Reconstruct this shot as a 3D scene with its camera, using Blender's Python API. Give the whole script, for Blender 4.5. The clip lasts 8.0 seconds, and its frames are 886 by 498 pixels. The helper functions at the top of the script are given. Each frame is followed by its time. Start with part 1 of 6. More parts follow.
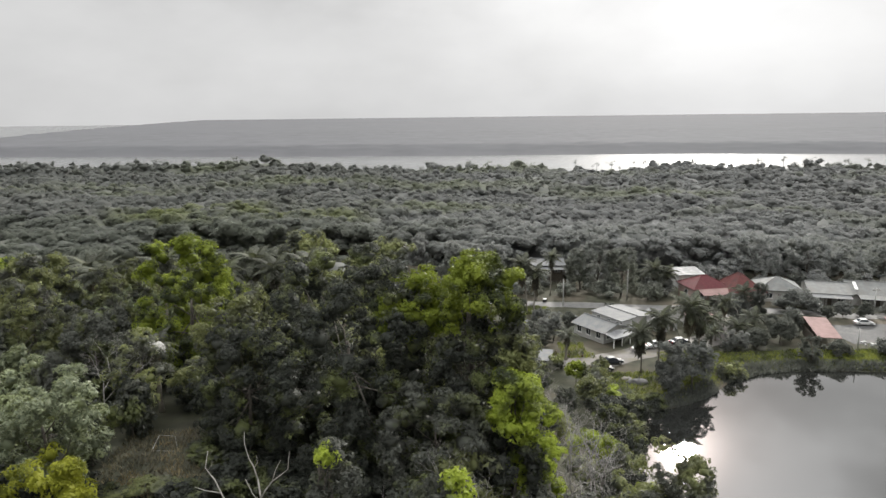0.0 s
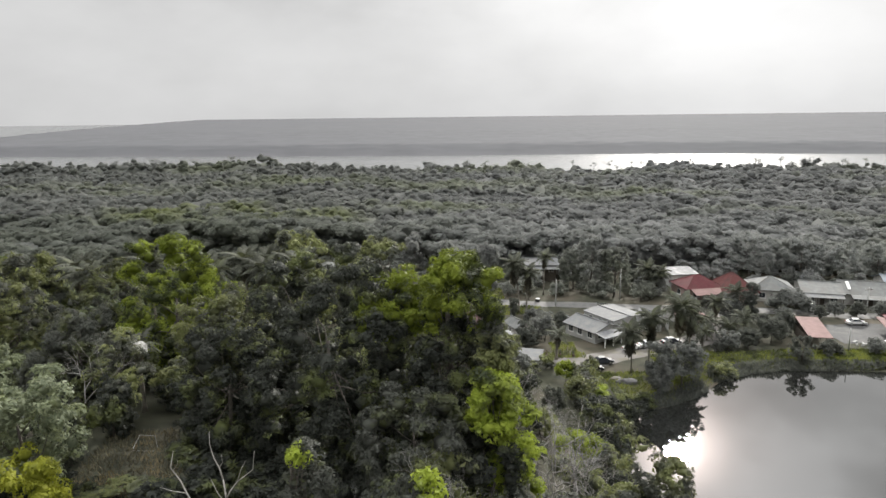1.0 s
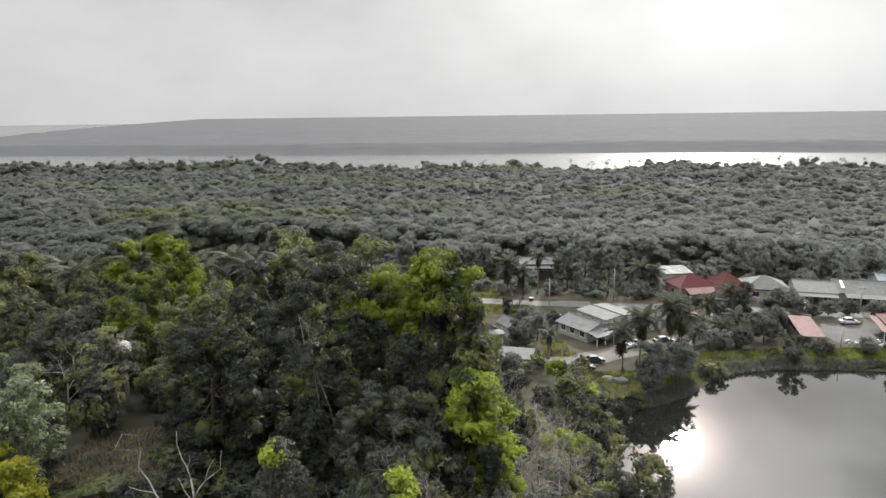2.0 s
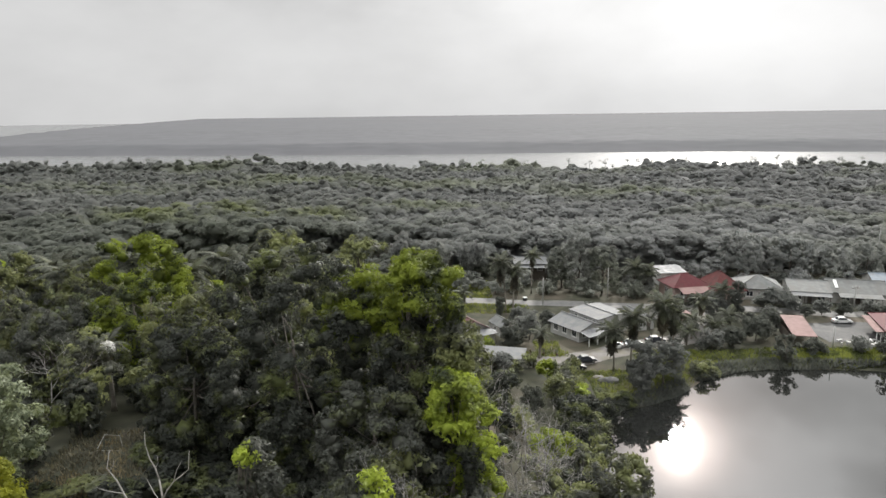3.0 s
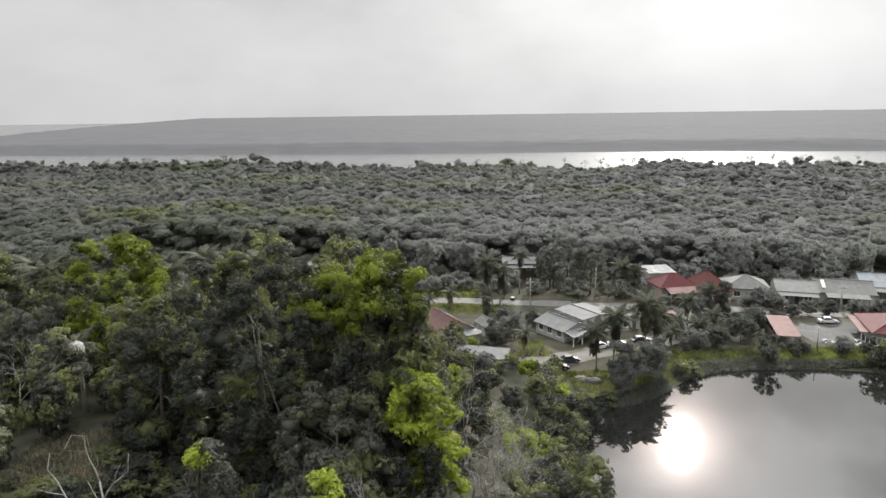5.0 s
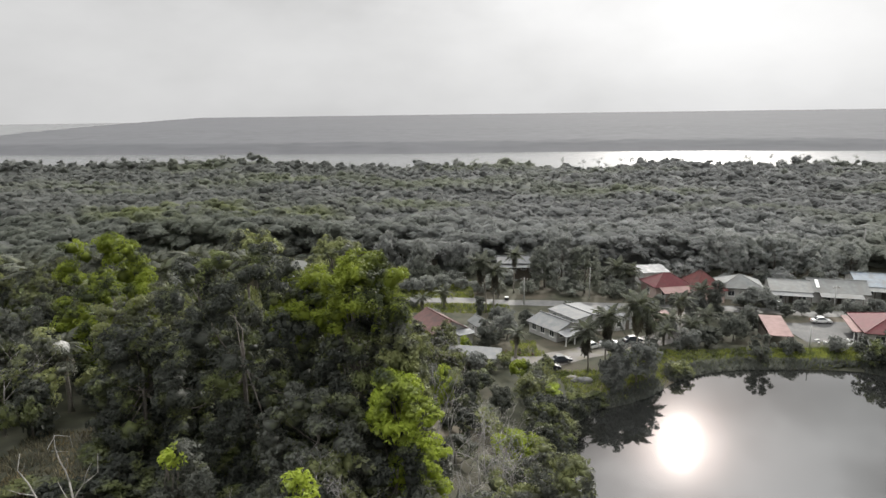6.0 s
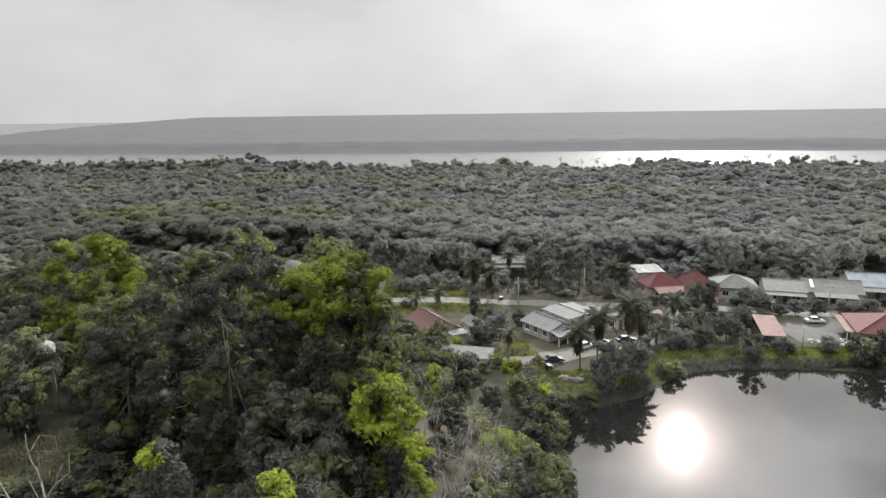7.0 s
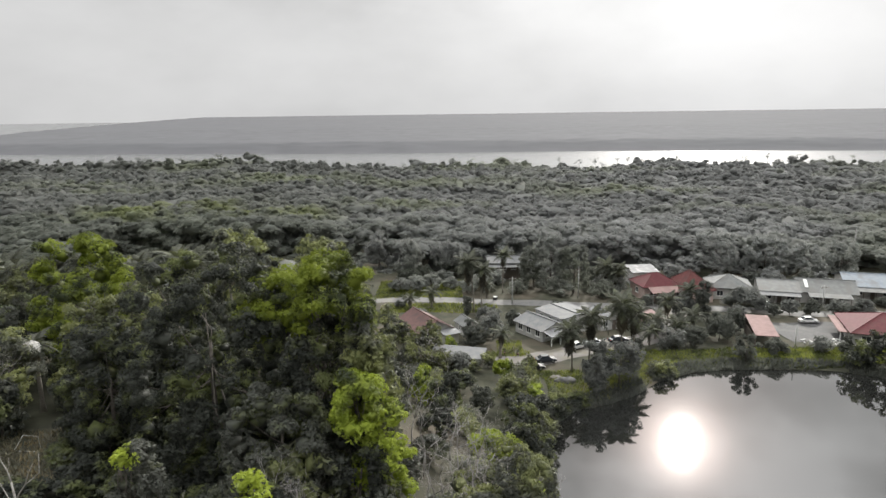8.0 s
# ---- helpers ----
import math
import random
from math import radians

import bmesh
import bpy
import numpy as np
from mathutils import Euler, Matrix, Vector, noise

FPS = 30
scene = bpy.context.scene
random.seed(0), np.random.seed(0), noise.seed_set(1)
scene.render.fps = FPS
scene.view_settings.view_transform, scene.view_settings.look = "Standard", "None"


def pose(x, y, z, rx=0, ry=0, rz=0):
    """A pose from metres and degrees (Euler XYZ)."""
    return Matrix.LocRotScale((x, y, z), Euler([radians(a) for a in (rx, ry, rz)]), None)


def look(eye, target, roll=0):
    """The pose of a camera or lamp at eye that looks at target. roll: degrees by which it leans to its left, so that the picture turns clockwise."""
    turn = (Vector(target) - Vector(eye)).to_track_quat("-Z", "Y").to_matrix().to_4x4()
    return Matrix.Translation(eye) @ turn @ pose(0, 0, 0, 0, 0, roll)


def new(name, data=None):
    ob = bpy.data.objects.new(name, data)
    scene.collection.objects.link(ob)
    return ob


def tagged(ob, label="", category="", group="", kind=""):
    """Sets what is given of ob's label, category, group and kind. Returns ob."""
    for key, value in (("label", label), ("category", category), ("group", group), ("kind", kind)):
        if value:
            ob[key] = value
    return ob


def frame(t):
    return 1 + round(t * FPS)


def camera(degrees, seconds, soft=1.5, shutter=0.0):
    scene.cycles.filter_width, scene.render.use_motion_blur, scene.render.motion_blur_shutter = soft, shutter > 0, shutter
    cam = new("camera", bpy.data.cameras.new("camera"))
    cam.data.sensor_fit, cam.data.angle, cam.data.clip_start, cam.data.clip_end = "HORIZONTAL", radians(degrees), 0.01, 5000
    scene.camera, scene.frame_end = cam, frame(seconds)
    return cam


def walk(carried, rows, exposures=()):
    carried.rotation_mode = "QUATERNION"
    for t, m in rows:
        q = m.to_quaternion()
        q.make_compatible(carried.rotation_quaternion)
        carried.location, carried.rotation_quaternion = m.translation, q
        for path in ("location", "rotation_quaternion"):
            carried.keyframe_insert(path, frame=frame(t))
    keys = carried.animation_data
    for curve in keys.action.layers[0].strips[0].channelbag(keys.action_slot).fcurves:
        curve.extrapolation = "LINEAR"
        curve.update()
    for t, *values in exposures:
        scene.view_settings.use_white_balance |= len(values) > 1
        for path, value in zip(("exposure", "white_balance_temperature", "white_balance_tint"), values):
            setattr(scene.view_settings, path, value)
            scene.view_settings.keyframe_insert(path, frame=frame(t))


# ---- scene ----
cam = camera(67.8, 8.0, soft=1.5)
PATH = [
    (0, (0.144, -0.133, 45.57), (0.13, 1.826, 45.171), -0.7),
    (0.5, (1.069, -0.076, 45.546), (1.055, 1.884, 45.146), -0.7),
    (1, (1.922, -0.001, 45.501), (1.908, 1.959, 45.101), -0.7),
    (1.5, (2.783, 0.036, 45.465), (2.768, 1.995, 45.064), -0.7),
    (3, (5.309, 0.12, 45.487), (5.292, 2.079, 45.083), -0.8),
    (3.5, (6.111, 0.137, 45.485), (6.094, 2.096, 45.081), -0.8),
    (4, (6.912, 0.121, 45.496), (6.894, 2.08, 45.091), -0.8),
    (4.5, (7.675, 0.136, 45.527), (7.657, 2.095, 45.122), -0.8),
    (6, (9.992, 0.277, 45.559), (9.973, 2.235, 45.152), -0.8),
    (6.5, (10.718, 0.294, 45.554), (10.699, 2.252, 45.147), -0.8),
    (7, (11.464, 0.325, 45.553), (11.444, 2.283, 45.145), -0.8),
    (7.5, (12.218, 0.377, 45.529), (12.198, 2.335, 45.121), -0.8),
    (8, (12.981, 0.439, 45.498), (12.96, 2.397, 45.09), -0.8),
]
walk(cam, [(t, look(eye, target, roll)) for t, eye, target, roll in PATH])


# ---------------------------------------------------------------- light
SUN_AZ, SUN_EL = 20.6, 26.8          # degrees right of straight ahead (+y), degrees above the horizon
sd = Vector((math.sin(radians(SUN_AZ)) * math.cos(radians(SUN_EL)), math.cos(radians(SUN_AZ)) * math.cos(radians(SUN_EL)), math.sin(radians(SUN_EL))))
sun = new("sun", bpy.data.lights.new("sun", "SUN"))
sun.data.energy, sun.data.angle, sun.data.color = 5.0, radians(2.4), (1.0, 0.962, 0.90)
sun.matrix_world = look((0, 0, 300), Vector((0, 0, 300)) - sd)

world = bpy.data.worlds.new("hazy_sky")
scene.world = world
world.use_nodes = True
wn, wl = world.node_tree.nodes, world.node_tree.links
wn.clear()


def wnode(kind, **kw):
    n = wn.new(kind)
    for k, v in kw.items():
        n.inputs[k].default_value = v
    return n


def wmath(op, a, b=None, clamp=False):
    n = wn.new("ShaderNodeMath")
    n.operation, n.use_clamp = op, clamp
    for i, v in enumerate((a, b)):
        if v is None:
            continue
        if isinstance(v, (int, float)):
            n.inputs[i].default_value = v
        else:
            wl.new(v, n.inputs[i])
    return n.outputs[0]


tc = wn.new("ShaderNodeTexCoord")
sep = wn.new("ShaderNodeSeparateXYZ")
wl.new(tc.outputs["Generated"], sep.inputs[0])
up = wmath("ABSOLUTE", sep.outputs[2])
comb = wn.new("ShaderNodeCombineXYZ")
wl.new(sep.outputs[0], comb.inputs[0])
wl.new(sep.outputs[1], comb.inputs[1])
wl.new(up, comb.inputs[2])
sky = wn.new("ShaderNodeTexSky")
sky.sky_type, sky.sun_disc = "NISHITA", False
sky.sun_elevation, sky.sun_rotation = radians(SUN_EL), radians(SUN_AZ)
sky.dust_density, sky.air_density = 6.0, 1.0
wl.new(comb.outputs[0], sky.inputs[0])
grey = wn.new("ShaderNodeHueSaturation")
grey.inputs["Saturation"].default_value = 0.12
wl.new(sky.outputs[0], grey.inputs["Color"])
# thin cloud veil: brighter round the veiled sun, mottled by soft clouds
dot = wn.new("ShaderNodeVectorMath")
dot.operation = "DOT_PRODUCT"
wl.new(comb.outputs[0], dot.inputs[0])
dot.inputs[1].default_value = sd
near_sun = wmath("MAXIMUM", dot.outputs["Value"], 0.0)
halo = wmath("MULTIPLY", wmath("POWER", near_sun, 10.0), 0.36)
core = wmath("ADD", wmath("MULTIPLY", wmath("POWER", near_sun, 150.0), 0.9), wmath("MULTIPLY", wmath("POWER", near_sun, 900.0), 4.5))
# an overcast sky is brighter overhead than at the horizon
zen = wn.new("ShaderNodeMapRange")
zen.interpolation_type = "SMOOTHSTEP"
zen.inputs["From Min"].default_value, zen.inputs["From Max"].default_value = 0.4, 0.95
zen.inputs["To Min"].default_value, zen.inputs["To Max"].default_value = 0.0, 3.0
wl.new(up, zen.inputs[0])
halo = wmath("ADD", halo, zen.outputs[0])
stretch = wn.new("ShaderNodeMapping")
stretch.inputs["Scale"].default_value = (2.2, 2.2, 4.5)
wl.new(comb.outputs[0], stretch.inputs[0])
cloud = wnode("ShaderNodeTexNoise", Scale=1.5, Detail=5.0, Roughness=0.5)
wl.new(stretch.outputs[0], cloud.inputs["Vector"])
cl = wn.new("ShaderNodeMapRange")
cl.inputs["From Min"].default_value, cl.inputs["From Max"].default_value = 0.36, 0.66
cl.inputs["To Min"].default_value, cl.inputs["To Max"].default_value = 0.90, 1.06
wl.new(cloud.outputs["Fac"], cl.inputs[0])
deep = wn.new("ShaderNodeMapRange")
deep.inputs["From Min"].default_value, deep.inputs["From Max"].default_value = 0.12, 0.4
deep.inputs["To Min"].default_value, deep.inputs["To Max"].default_value = 1.0, 8.0
wl.new(up, deep.inputs[0])
mottle = wmath("ADD", 1.0, wmath("MULTIPLY", wmath("SUBTRACT", cl.outputs[0], 1.0), deep.outputs[0]))
veil = wmath("MULTIPLY", wmath("ADD", 0.62, halo), mottle)
vcol = wn.new("ShaderNodeCombineColor")
# the glow right round the sun is faintly warm
wl.new(wmath("ADD", veil, core), vcol.inputs[0])
wl.new(wmath("ADD", veil, wmath("MULTIPLY", core, 0.80)), vcol.inputs[1])
wl.new(wmath("ADD", veil, wmath("MULTIPLY", core, 0.72)), vcol.inputs[2])
bg_sky = wnode("ShaderNodeBackground", Strength=0.004)
bg_veil = wnode("ShaderNodeBackground", Strength=1.0)
wl.new(grey.outputs[0], bg_sky.inputs[0])
wl.new(vcol.outputs[0], bg_veil.inputs[0])
addw = wn.new("ShaderNodeAddShader")
wl.new(bg_sky.outputs[0], addw.inputs[0])
wl.new(bg_veil.outputs[0], addw.inputs[1])
wout = wn.new("ShaderNodeOutputWorld")
wl.new(addw.outputs[0], wout.inputs[0])
scene.view_settings.exposure = 0.07

# ---------------------------------------------------------------- materials


def material(name):
    m = bpy.data.materials.new(name)
    m.use_nodes = True
    m.node_tree.nodes.clear()
    return m, m.node_tree.nodes, m.node_tree.links


def mixcol(ns, ls, fac, a, b, blend="MIX"):
    n = ns.new("ShaderNodeMix")
    n.data_type, n.blend_type = "RGBA", blend
    for socket, v in ((n.inputs[0], fac), (n.inputs[6], a), (n.inputs[7], b)):
        if isinstance(v, (int, float)):
            socket.default_value = v
        elif isinstance(v, tuple):
            socket.default_value = (*v, 1.0)
        else:
            ls.new(v, socket)
    return n.outputs[2]


def noise_fac(ns, ls, scale, lo, hi, detail=4.0, space="Object", squash=None):
    co = ns.new("ShaderNodeTexCoord") if space != "World" else ns.new("ShaderNodeNewGeometry")
    out = co.outputs[space] if space != "World" else co.outputs["Position"]
    if squash:
        mp = ns.new("ShaderNodeMapping")
        mp.inputs["Scale"].default_value = squash
        ls.new(out, mp.inputs[0])
        out = mp.outputs[0]
    n = ns.new("ShaderNodeTexNoise")
    n.inputs["Scale"].default_value, n.inputs["Detail"].default_value = scale, detail
    ls.new(out, n.inputs["Vector"])
    r = ns.new("ShaderNodeMapRange")
    r.inputs["From Min"].default_value, r.inputs["From Max"].default_value = lo, hi
    ls.new(n.outputs["Fac"], r.inputs[0])
    return r.outputs[0]


def leaf_material(name, dark, light, tip, through_light=0.35, tip_share=0.35, rough=0.5):
    """Foliage: leaf-to-leaf and clump-to-clump colour, a share of lighter patches that partly imitate sunlit tops,
    light shining through.
    """
    m, ns, ls = material(name)
    geo = ns.new("ShaderNodeNewGeometry")
    oi = ns.new("ShaderNodeObjectInfo")
    c1 = mixcol(ns, ls, geo.outputs["Random Per Island"], dark, light)
    patch = noise_fac(ns, ls, 0.36, 0.62 - tip_share * 0.4, 0.72 - tip_share * 0.3, 3.0, "World")
    c2 = mixcol(ns, ls, patch, c1, tip)
    hs = ns.new("ShaderNodeHueSaturation")
    mr = ns.new("ShaderNodeMapRange")
    mr.inputs["To Min"].default_value, mr.inputs["To Max"].default_value = 0.72, 1.25
    ls.new(oi.outputs["Random"], mr.inputs[0])
    ls.new(mr.outputs[0], hs.inputs["Value"])
    ls.new(c2, hs.inputs["Color"])
    p = ns.new("ShaderNodeBsdfPrincipled")
    p.inputs["Roughness"].default_value = rough
    p.inputs["Specular IOR Level"].default_value = 0.12
    ls.new(hs.outputs[0], p.inputs["Base Color"])
    tr = ns.new("ShaderNodeBsdfTranslucent")
    ls.new(mixcol(ns, ls, 1.0, hs.outputs[0], (1.0, 1.0, 0.8), "MULTIPLY"), tr.inputs[0])
    mx = ns.new("ShaderNodeMixShader")
    mx.inputs[0].default_value = through_light
    ls.new(p.outputs[0], mx.inputs[1])
    ls.new(tr.outputs[0], mx.inputs[2])
    out = ns.new("ShaderNodeOutputMaterial")
    ls.new(mx.outputs[0], out.inputs[0])
    return m


def surface(name, a, b, scale=1.0, rough=0.7, metal=0.0, bump=0.0, c=None, c_scale=0.2, spec=0.4, squash=None, space="Object"):
    """A plain surface with colour variation at two scales and a little relief."""
    m, ns, ls = material(name)
    col = mixcol(ns, ls, noise_fac(ns, ls, scale, 0.32, 0.68, 5.0, space, squash), a, b)
    if c:
        col = mixcol(ns, ls, noise_fac(ns, ls, c_scale, 0.48, 0.64, 4.0, space), col, c)
    p = ns.new("ShaderNodeBsdfPrincipled")
    p.inputs["Roughness"].default_value, p.inputs["Metallic"].default_value = rough, metal
    p.inputs["Specular IOR Level"].default_value = spec
    ls.new(col, p.inputs["Base Color"])
    if bump:
        bm_ = ns.new("ShaderNodeBump")
        bm_.inputs["Strength"].default_value = bump
        ls.new(noise_fac(ns, ls, scale * 4, 0.2, 0.8, 4.0, space), bm_.inputs["Height"])
        ls.new(bm_.outputs[0], p.inputs["Normal"])
    out = ns.new("ShaderNodeOutputMaterial")
    ls.new(p.outputs[0], out.inputs[0])
    return m


def water_material(name, col, ior, rough, wave, wave_scale, squash):
    m, ns, ls = material(name)
    p = ns.new("ShaderNodeBsdfPrincipled")
    p.inputs["Roughness"].default_value, p.inputs["IOR"].default_value = rough, ior
    ls.new(mixcol(ns, ls, noise_fac(ns, ls, 0.05, 0.3, 0.7, 3.0, "World"), col, tuple(v * 1.25 for v in col)), p.inputs["Base Color"])
    b = ns.new("ShaderNodeBump")
    b.inputs["Strength"].default_value, b.inputs["Distance"].default_value = wave, 0.1
    ls.new(noise_fac(ns, ls, wave_scale, 0.0, 1.0, 3.0, "World", squash), b.inputs["Height"])
    ls.new(b.outputs[0], p.inputs["Normal"])
    out = ns.new("ShaderNodeOutputMaterial")
    ls.new(p.outputs[0], out.inputs[0])
    return m


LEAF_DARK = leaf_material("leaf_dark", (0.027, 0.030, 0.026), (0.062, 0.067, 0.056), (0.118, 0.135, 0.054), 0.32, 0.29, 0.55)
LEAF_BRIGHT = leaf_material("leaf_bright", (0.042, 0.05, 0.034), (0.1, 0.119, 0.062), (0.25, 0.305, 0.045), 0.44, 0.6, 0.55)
LEAF_YELLOW = leaf_material("leaf_yellow", (0.07, 0.08, 0.02), (0.16, 0.175, 0.03), (0.27, 0.285, 0.035), 0.4, 0.6, 0.55)
LEAF_MID = leaf_material("leaf_mid", (0.058, 0.061, 0.053), (0.126, 0.132, 0.11), (0.2, 0.217, 0.095), 0.38, 0.48, 0.52)
LEAF_PALE = leaf_material("leaf_pale", (0.105, 0.122, 0.08), (0.22, 0.248, 0.16), (0.21, 0.238, 0.13), 0.3, 0.3, 0.45)
LEAF_GREY = leaf_material("leaf_grey", (0.055, 0.058, 0.050), (0.11, 0.116, 0.098), (0.105, 0.118, 0.055), 0.25, 0.22, 0.55)


def hazed_leaf_material(name, a, b, sunny, west=None, band_at=None):
    """Far canopy with haze put into its base colour: tone changes from tree to tree and group to group, little from
    leaf to leaf.
    """
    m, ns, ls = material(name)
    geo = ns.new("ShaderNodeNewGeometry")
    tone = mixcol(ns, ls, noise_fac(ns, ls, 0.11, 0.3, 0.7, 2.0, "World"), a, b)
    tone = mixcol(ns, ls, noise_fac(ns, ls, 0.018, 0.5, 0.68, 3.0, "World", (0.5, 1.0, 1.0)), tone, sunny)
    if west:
        # greener and deeper towards the west, where less haze is put into the colour
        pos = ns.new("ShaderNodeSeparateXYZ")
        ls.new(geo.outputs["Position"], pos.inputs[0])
        thin_haze = ns.new("ShaderNodeMapRange")
        thin_haze.interpolation_type = "SMOOTHSTEP"
        thin_haze.inputs["From Min"].default_value, thin_haze.inputs["From Max"].default_value = 70.0, -90.0
        thin_haze.inputs["To Max"].default_value = 0.85
        ls.new(pos.outputs[0], thin_haze.inputs[0])
        tone = mixcol(ns, ls, thin_haze.outputs[0], tone, mixcol(ns, ls, 1.0, tone, west, "MULTIPLY"))
    if band_at:
        # a yellower, lighter patch, coloured in as a sunny band of canopy
        spot = ns.new("ShaderNodeMapping")
        spot.vector_type = "TEXTURE"
        spot.inputs["Location"].default_value, spot.inputs["Scale"].default_value = (*band_at, 0.0), (58.0, 24.0, 1e6)
        ls.new(geo.outputs["Position"], spot.inputs[0])
        away = ns.new("ShaderNodeVectorMath")
        away.operation = "LENGTH"
        ls.new(spot.outputs[0], away.inputs[0])
        young = ns.new("ShaderNodeMapRange")
        young.inputs["From Min"].default_value, young.inputs["From Max"].default_value = 1.1, 0.5
        ls.new(away.outputs["Value"], young.inputs[0])
        mottled = ns.new("ShaderNodeMath")
        mottled.operation = "MULTIPLY"
        ls.new(young.outputs[0], mottled.inputs[0])
        ls.new(noise_fac(ns, ls, 0.06, 0.35, 0.62, 2.0, "World"), mottled.inputs[1])
        tone = mixcol(ns, ls, mottled.outputs[0], tone, (0.2, 0.225, 0.1))
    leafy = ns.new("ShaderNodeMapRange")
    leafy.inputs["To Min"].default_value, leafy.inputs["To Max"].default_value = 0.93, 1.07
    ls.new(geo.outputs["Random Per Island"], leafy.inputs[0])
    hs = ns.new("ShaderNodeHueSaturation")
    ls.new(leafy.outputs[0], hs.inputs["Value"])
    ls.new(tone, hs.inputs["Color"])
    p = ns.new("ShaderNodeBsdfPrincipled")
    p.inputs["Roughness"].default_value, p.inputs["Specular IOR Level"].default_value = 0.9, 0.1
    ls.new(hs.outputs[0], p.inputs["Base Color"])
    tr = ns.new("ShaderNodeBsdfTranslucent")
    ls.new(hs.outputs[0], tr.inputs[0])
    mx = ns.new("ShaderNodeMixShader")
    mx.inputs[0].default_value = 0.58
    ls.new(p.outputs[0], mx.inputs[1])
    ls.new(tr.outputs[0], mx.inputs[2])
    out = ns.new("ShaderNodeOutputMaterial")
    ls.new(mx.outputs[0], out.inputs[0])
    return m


# greyed, raised base colours stand in for haze over forest and village trees
LEAF_FOREST_HAZED = hazed_leaf_material("hazed_mangrove_leaf", (0.198, 0.203, 0.198), (0.277, 0.282, 0.275), (0.25, 0.268, 0.2), (0.78, 0.795, 0.75), (-78.0, 243.0))
LEAF_FRONT_HAZED = hazed_leaf_material("hazed_front_leaf", (0.25, 0.257, 0.25), (0.318, 0.324, 0.315), (0.285, 0.3, 0.25), (0.55, 0.58, 0.5), (-78.0, 243.0))
# village leaves also carry some haze in their base colour
LEAF_GARDEN_HAZED = hazed_leaf_material("hazed_garden_leaf", (0.16, 0.168, 0.157), (0.218, 0.225, 0.208), (0.19, 0.207, 0.14))
LEAF_EDGE_HAZED = hazed_leaf_material("hazed_edge_leaf", (0.28, 0.29, 0.28), (0.34, 0.348, 0.335), (0.32, 0.335, 0.29))
LEAF_GARDEN_DARK_HAZED = hazed_leaf_material("hazed_dark_garden_leaf", (0.1, 0.106, 0.096), (0.145, 0.152, 0.13), (0.115, 0.126, 0.082))
LEAF_PALM = leaf_material("leaf_palm", (0.06, 0.065, 0.05), (0.12, 0.125, 0.10), (0.12, 0.13, 0.08), 0.25, 0.2, 0.65)
LEAF_DRY = leaf_material("leaf_dry", (0.09, 0.085, 0.06), (0.21, 0.19, 0.13), (0.27, 0.22, 0.13), 0.2, 0.4, 0.7)
LEAF_BLEACHED = leaf_material("bleached_frond", (0.42, 0.41, 0.4), (0.58, 0.57, 0.55), (0.5, 0.49, 0.47), 0.3, 0.2, 0.7)
LEAF_OLD = leaf_material("leaf_old_palm", (0.06, 0.057, 0.048), (0.115, 0.108, 0.09), (0.13, 0.115, 0.085), 0.2, 0.3, 0.75)
GRASS = leaf_material("grass_blades", (0.055, 0.068, 0.03), (0.115, 0.135, 0.045), (0.2, 0.225, 0.055), 0.35, 0.5, 0.6)
BARK = surface("bark", (0.06, 0.052, 0.044), (0.12, 0.107, 0.09), 3.0, 0.85, bump=0.4)
BARK_PALE = surface("bleached_wood", (0.2, 0.19, 0.175), (0.34, 0.325, 0.3), 5.0, 0.8, bump=0.3)
TWIGS = surface("grey_twigs", (0.2, 0.19, 0.18), (0.32, 0.305, 0.29), 4.0, 0.85)
BARK_PALM = surface("palm_bark", (0.13, 0.12, 0.10), (0.22, 0.2, 0.17), 4.0, 0.85, bump=0.4, squash=(1, 1, 4))
GROUND = surface("ground_soil_and_grass", (0.036, 0.038, 0.028), (0.068, 0.068, 0.048), 0.45, 0.95, bump=0.4, c=(0.095, 0.083, 0.064), c_scale=0.07, space="World", spec=0.1)
ASPHALT = surface("asphalt", (0.05, 0.05, 0.051), (0.072, 0.072, 0.071), 2.0, 0.85, bump=0.15, c=(0.09, 0.088, 0.083), c_scale=0.25, space="World")
ROAD_PALE = surface("pale_concrete_road", (0.105, 0.105, 0.103), (0.145, 0.143, 0.138), 1.0, 0.85, bump=0.15, c=(0.16, 0.155, 0.14), c_scale=0.2, space="World")
DIRT = surface("dirt_yard", (0.115, 0.107, 0.1), (0.155, 0.146, 0.135), 0.8, 0.9, bump=0.3, c=(0.12, 0.11, 0.085), c_scale=0.3, space="World")
ROOF_GREY = surface("grey_metal_roof", (0.115, 0.12, 0.123), (0.16, 0.164, 0.165), 1.2, 0.75, 0.0, spec=0.2, c=(0.17, 0.17, 0.165), c_scale=0.5, squash=(1, 6, 1))
ROOF_WHITE = surface("white_metal_roof", (0.13, 0.135, 0.14), (0.185, 0.188, 0.19), 1.2, 0.75, 0.0, spec=0.2, c=(0.28, 0.28, 0.275), c_scale=0.5)
ROOF_ASBESTOS = surface("weathered_sheet_roof", (0.115, 0.12, 0.117), (0.165, 0.169, 0.163), 1.0, 0.8, bump=0.2, c=(0.13, 0.13, 0.122), c_scale=0.4)
ROOF_RED = surface("red_tile_roof", (0.082, 0.022, 0.026), (0.112, 0.034, 0.037), 1.5, 0.75, spec=0.2, bump=0.2, c=(0.09, 0.034, 0.034), c_scale=0.5)
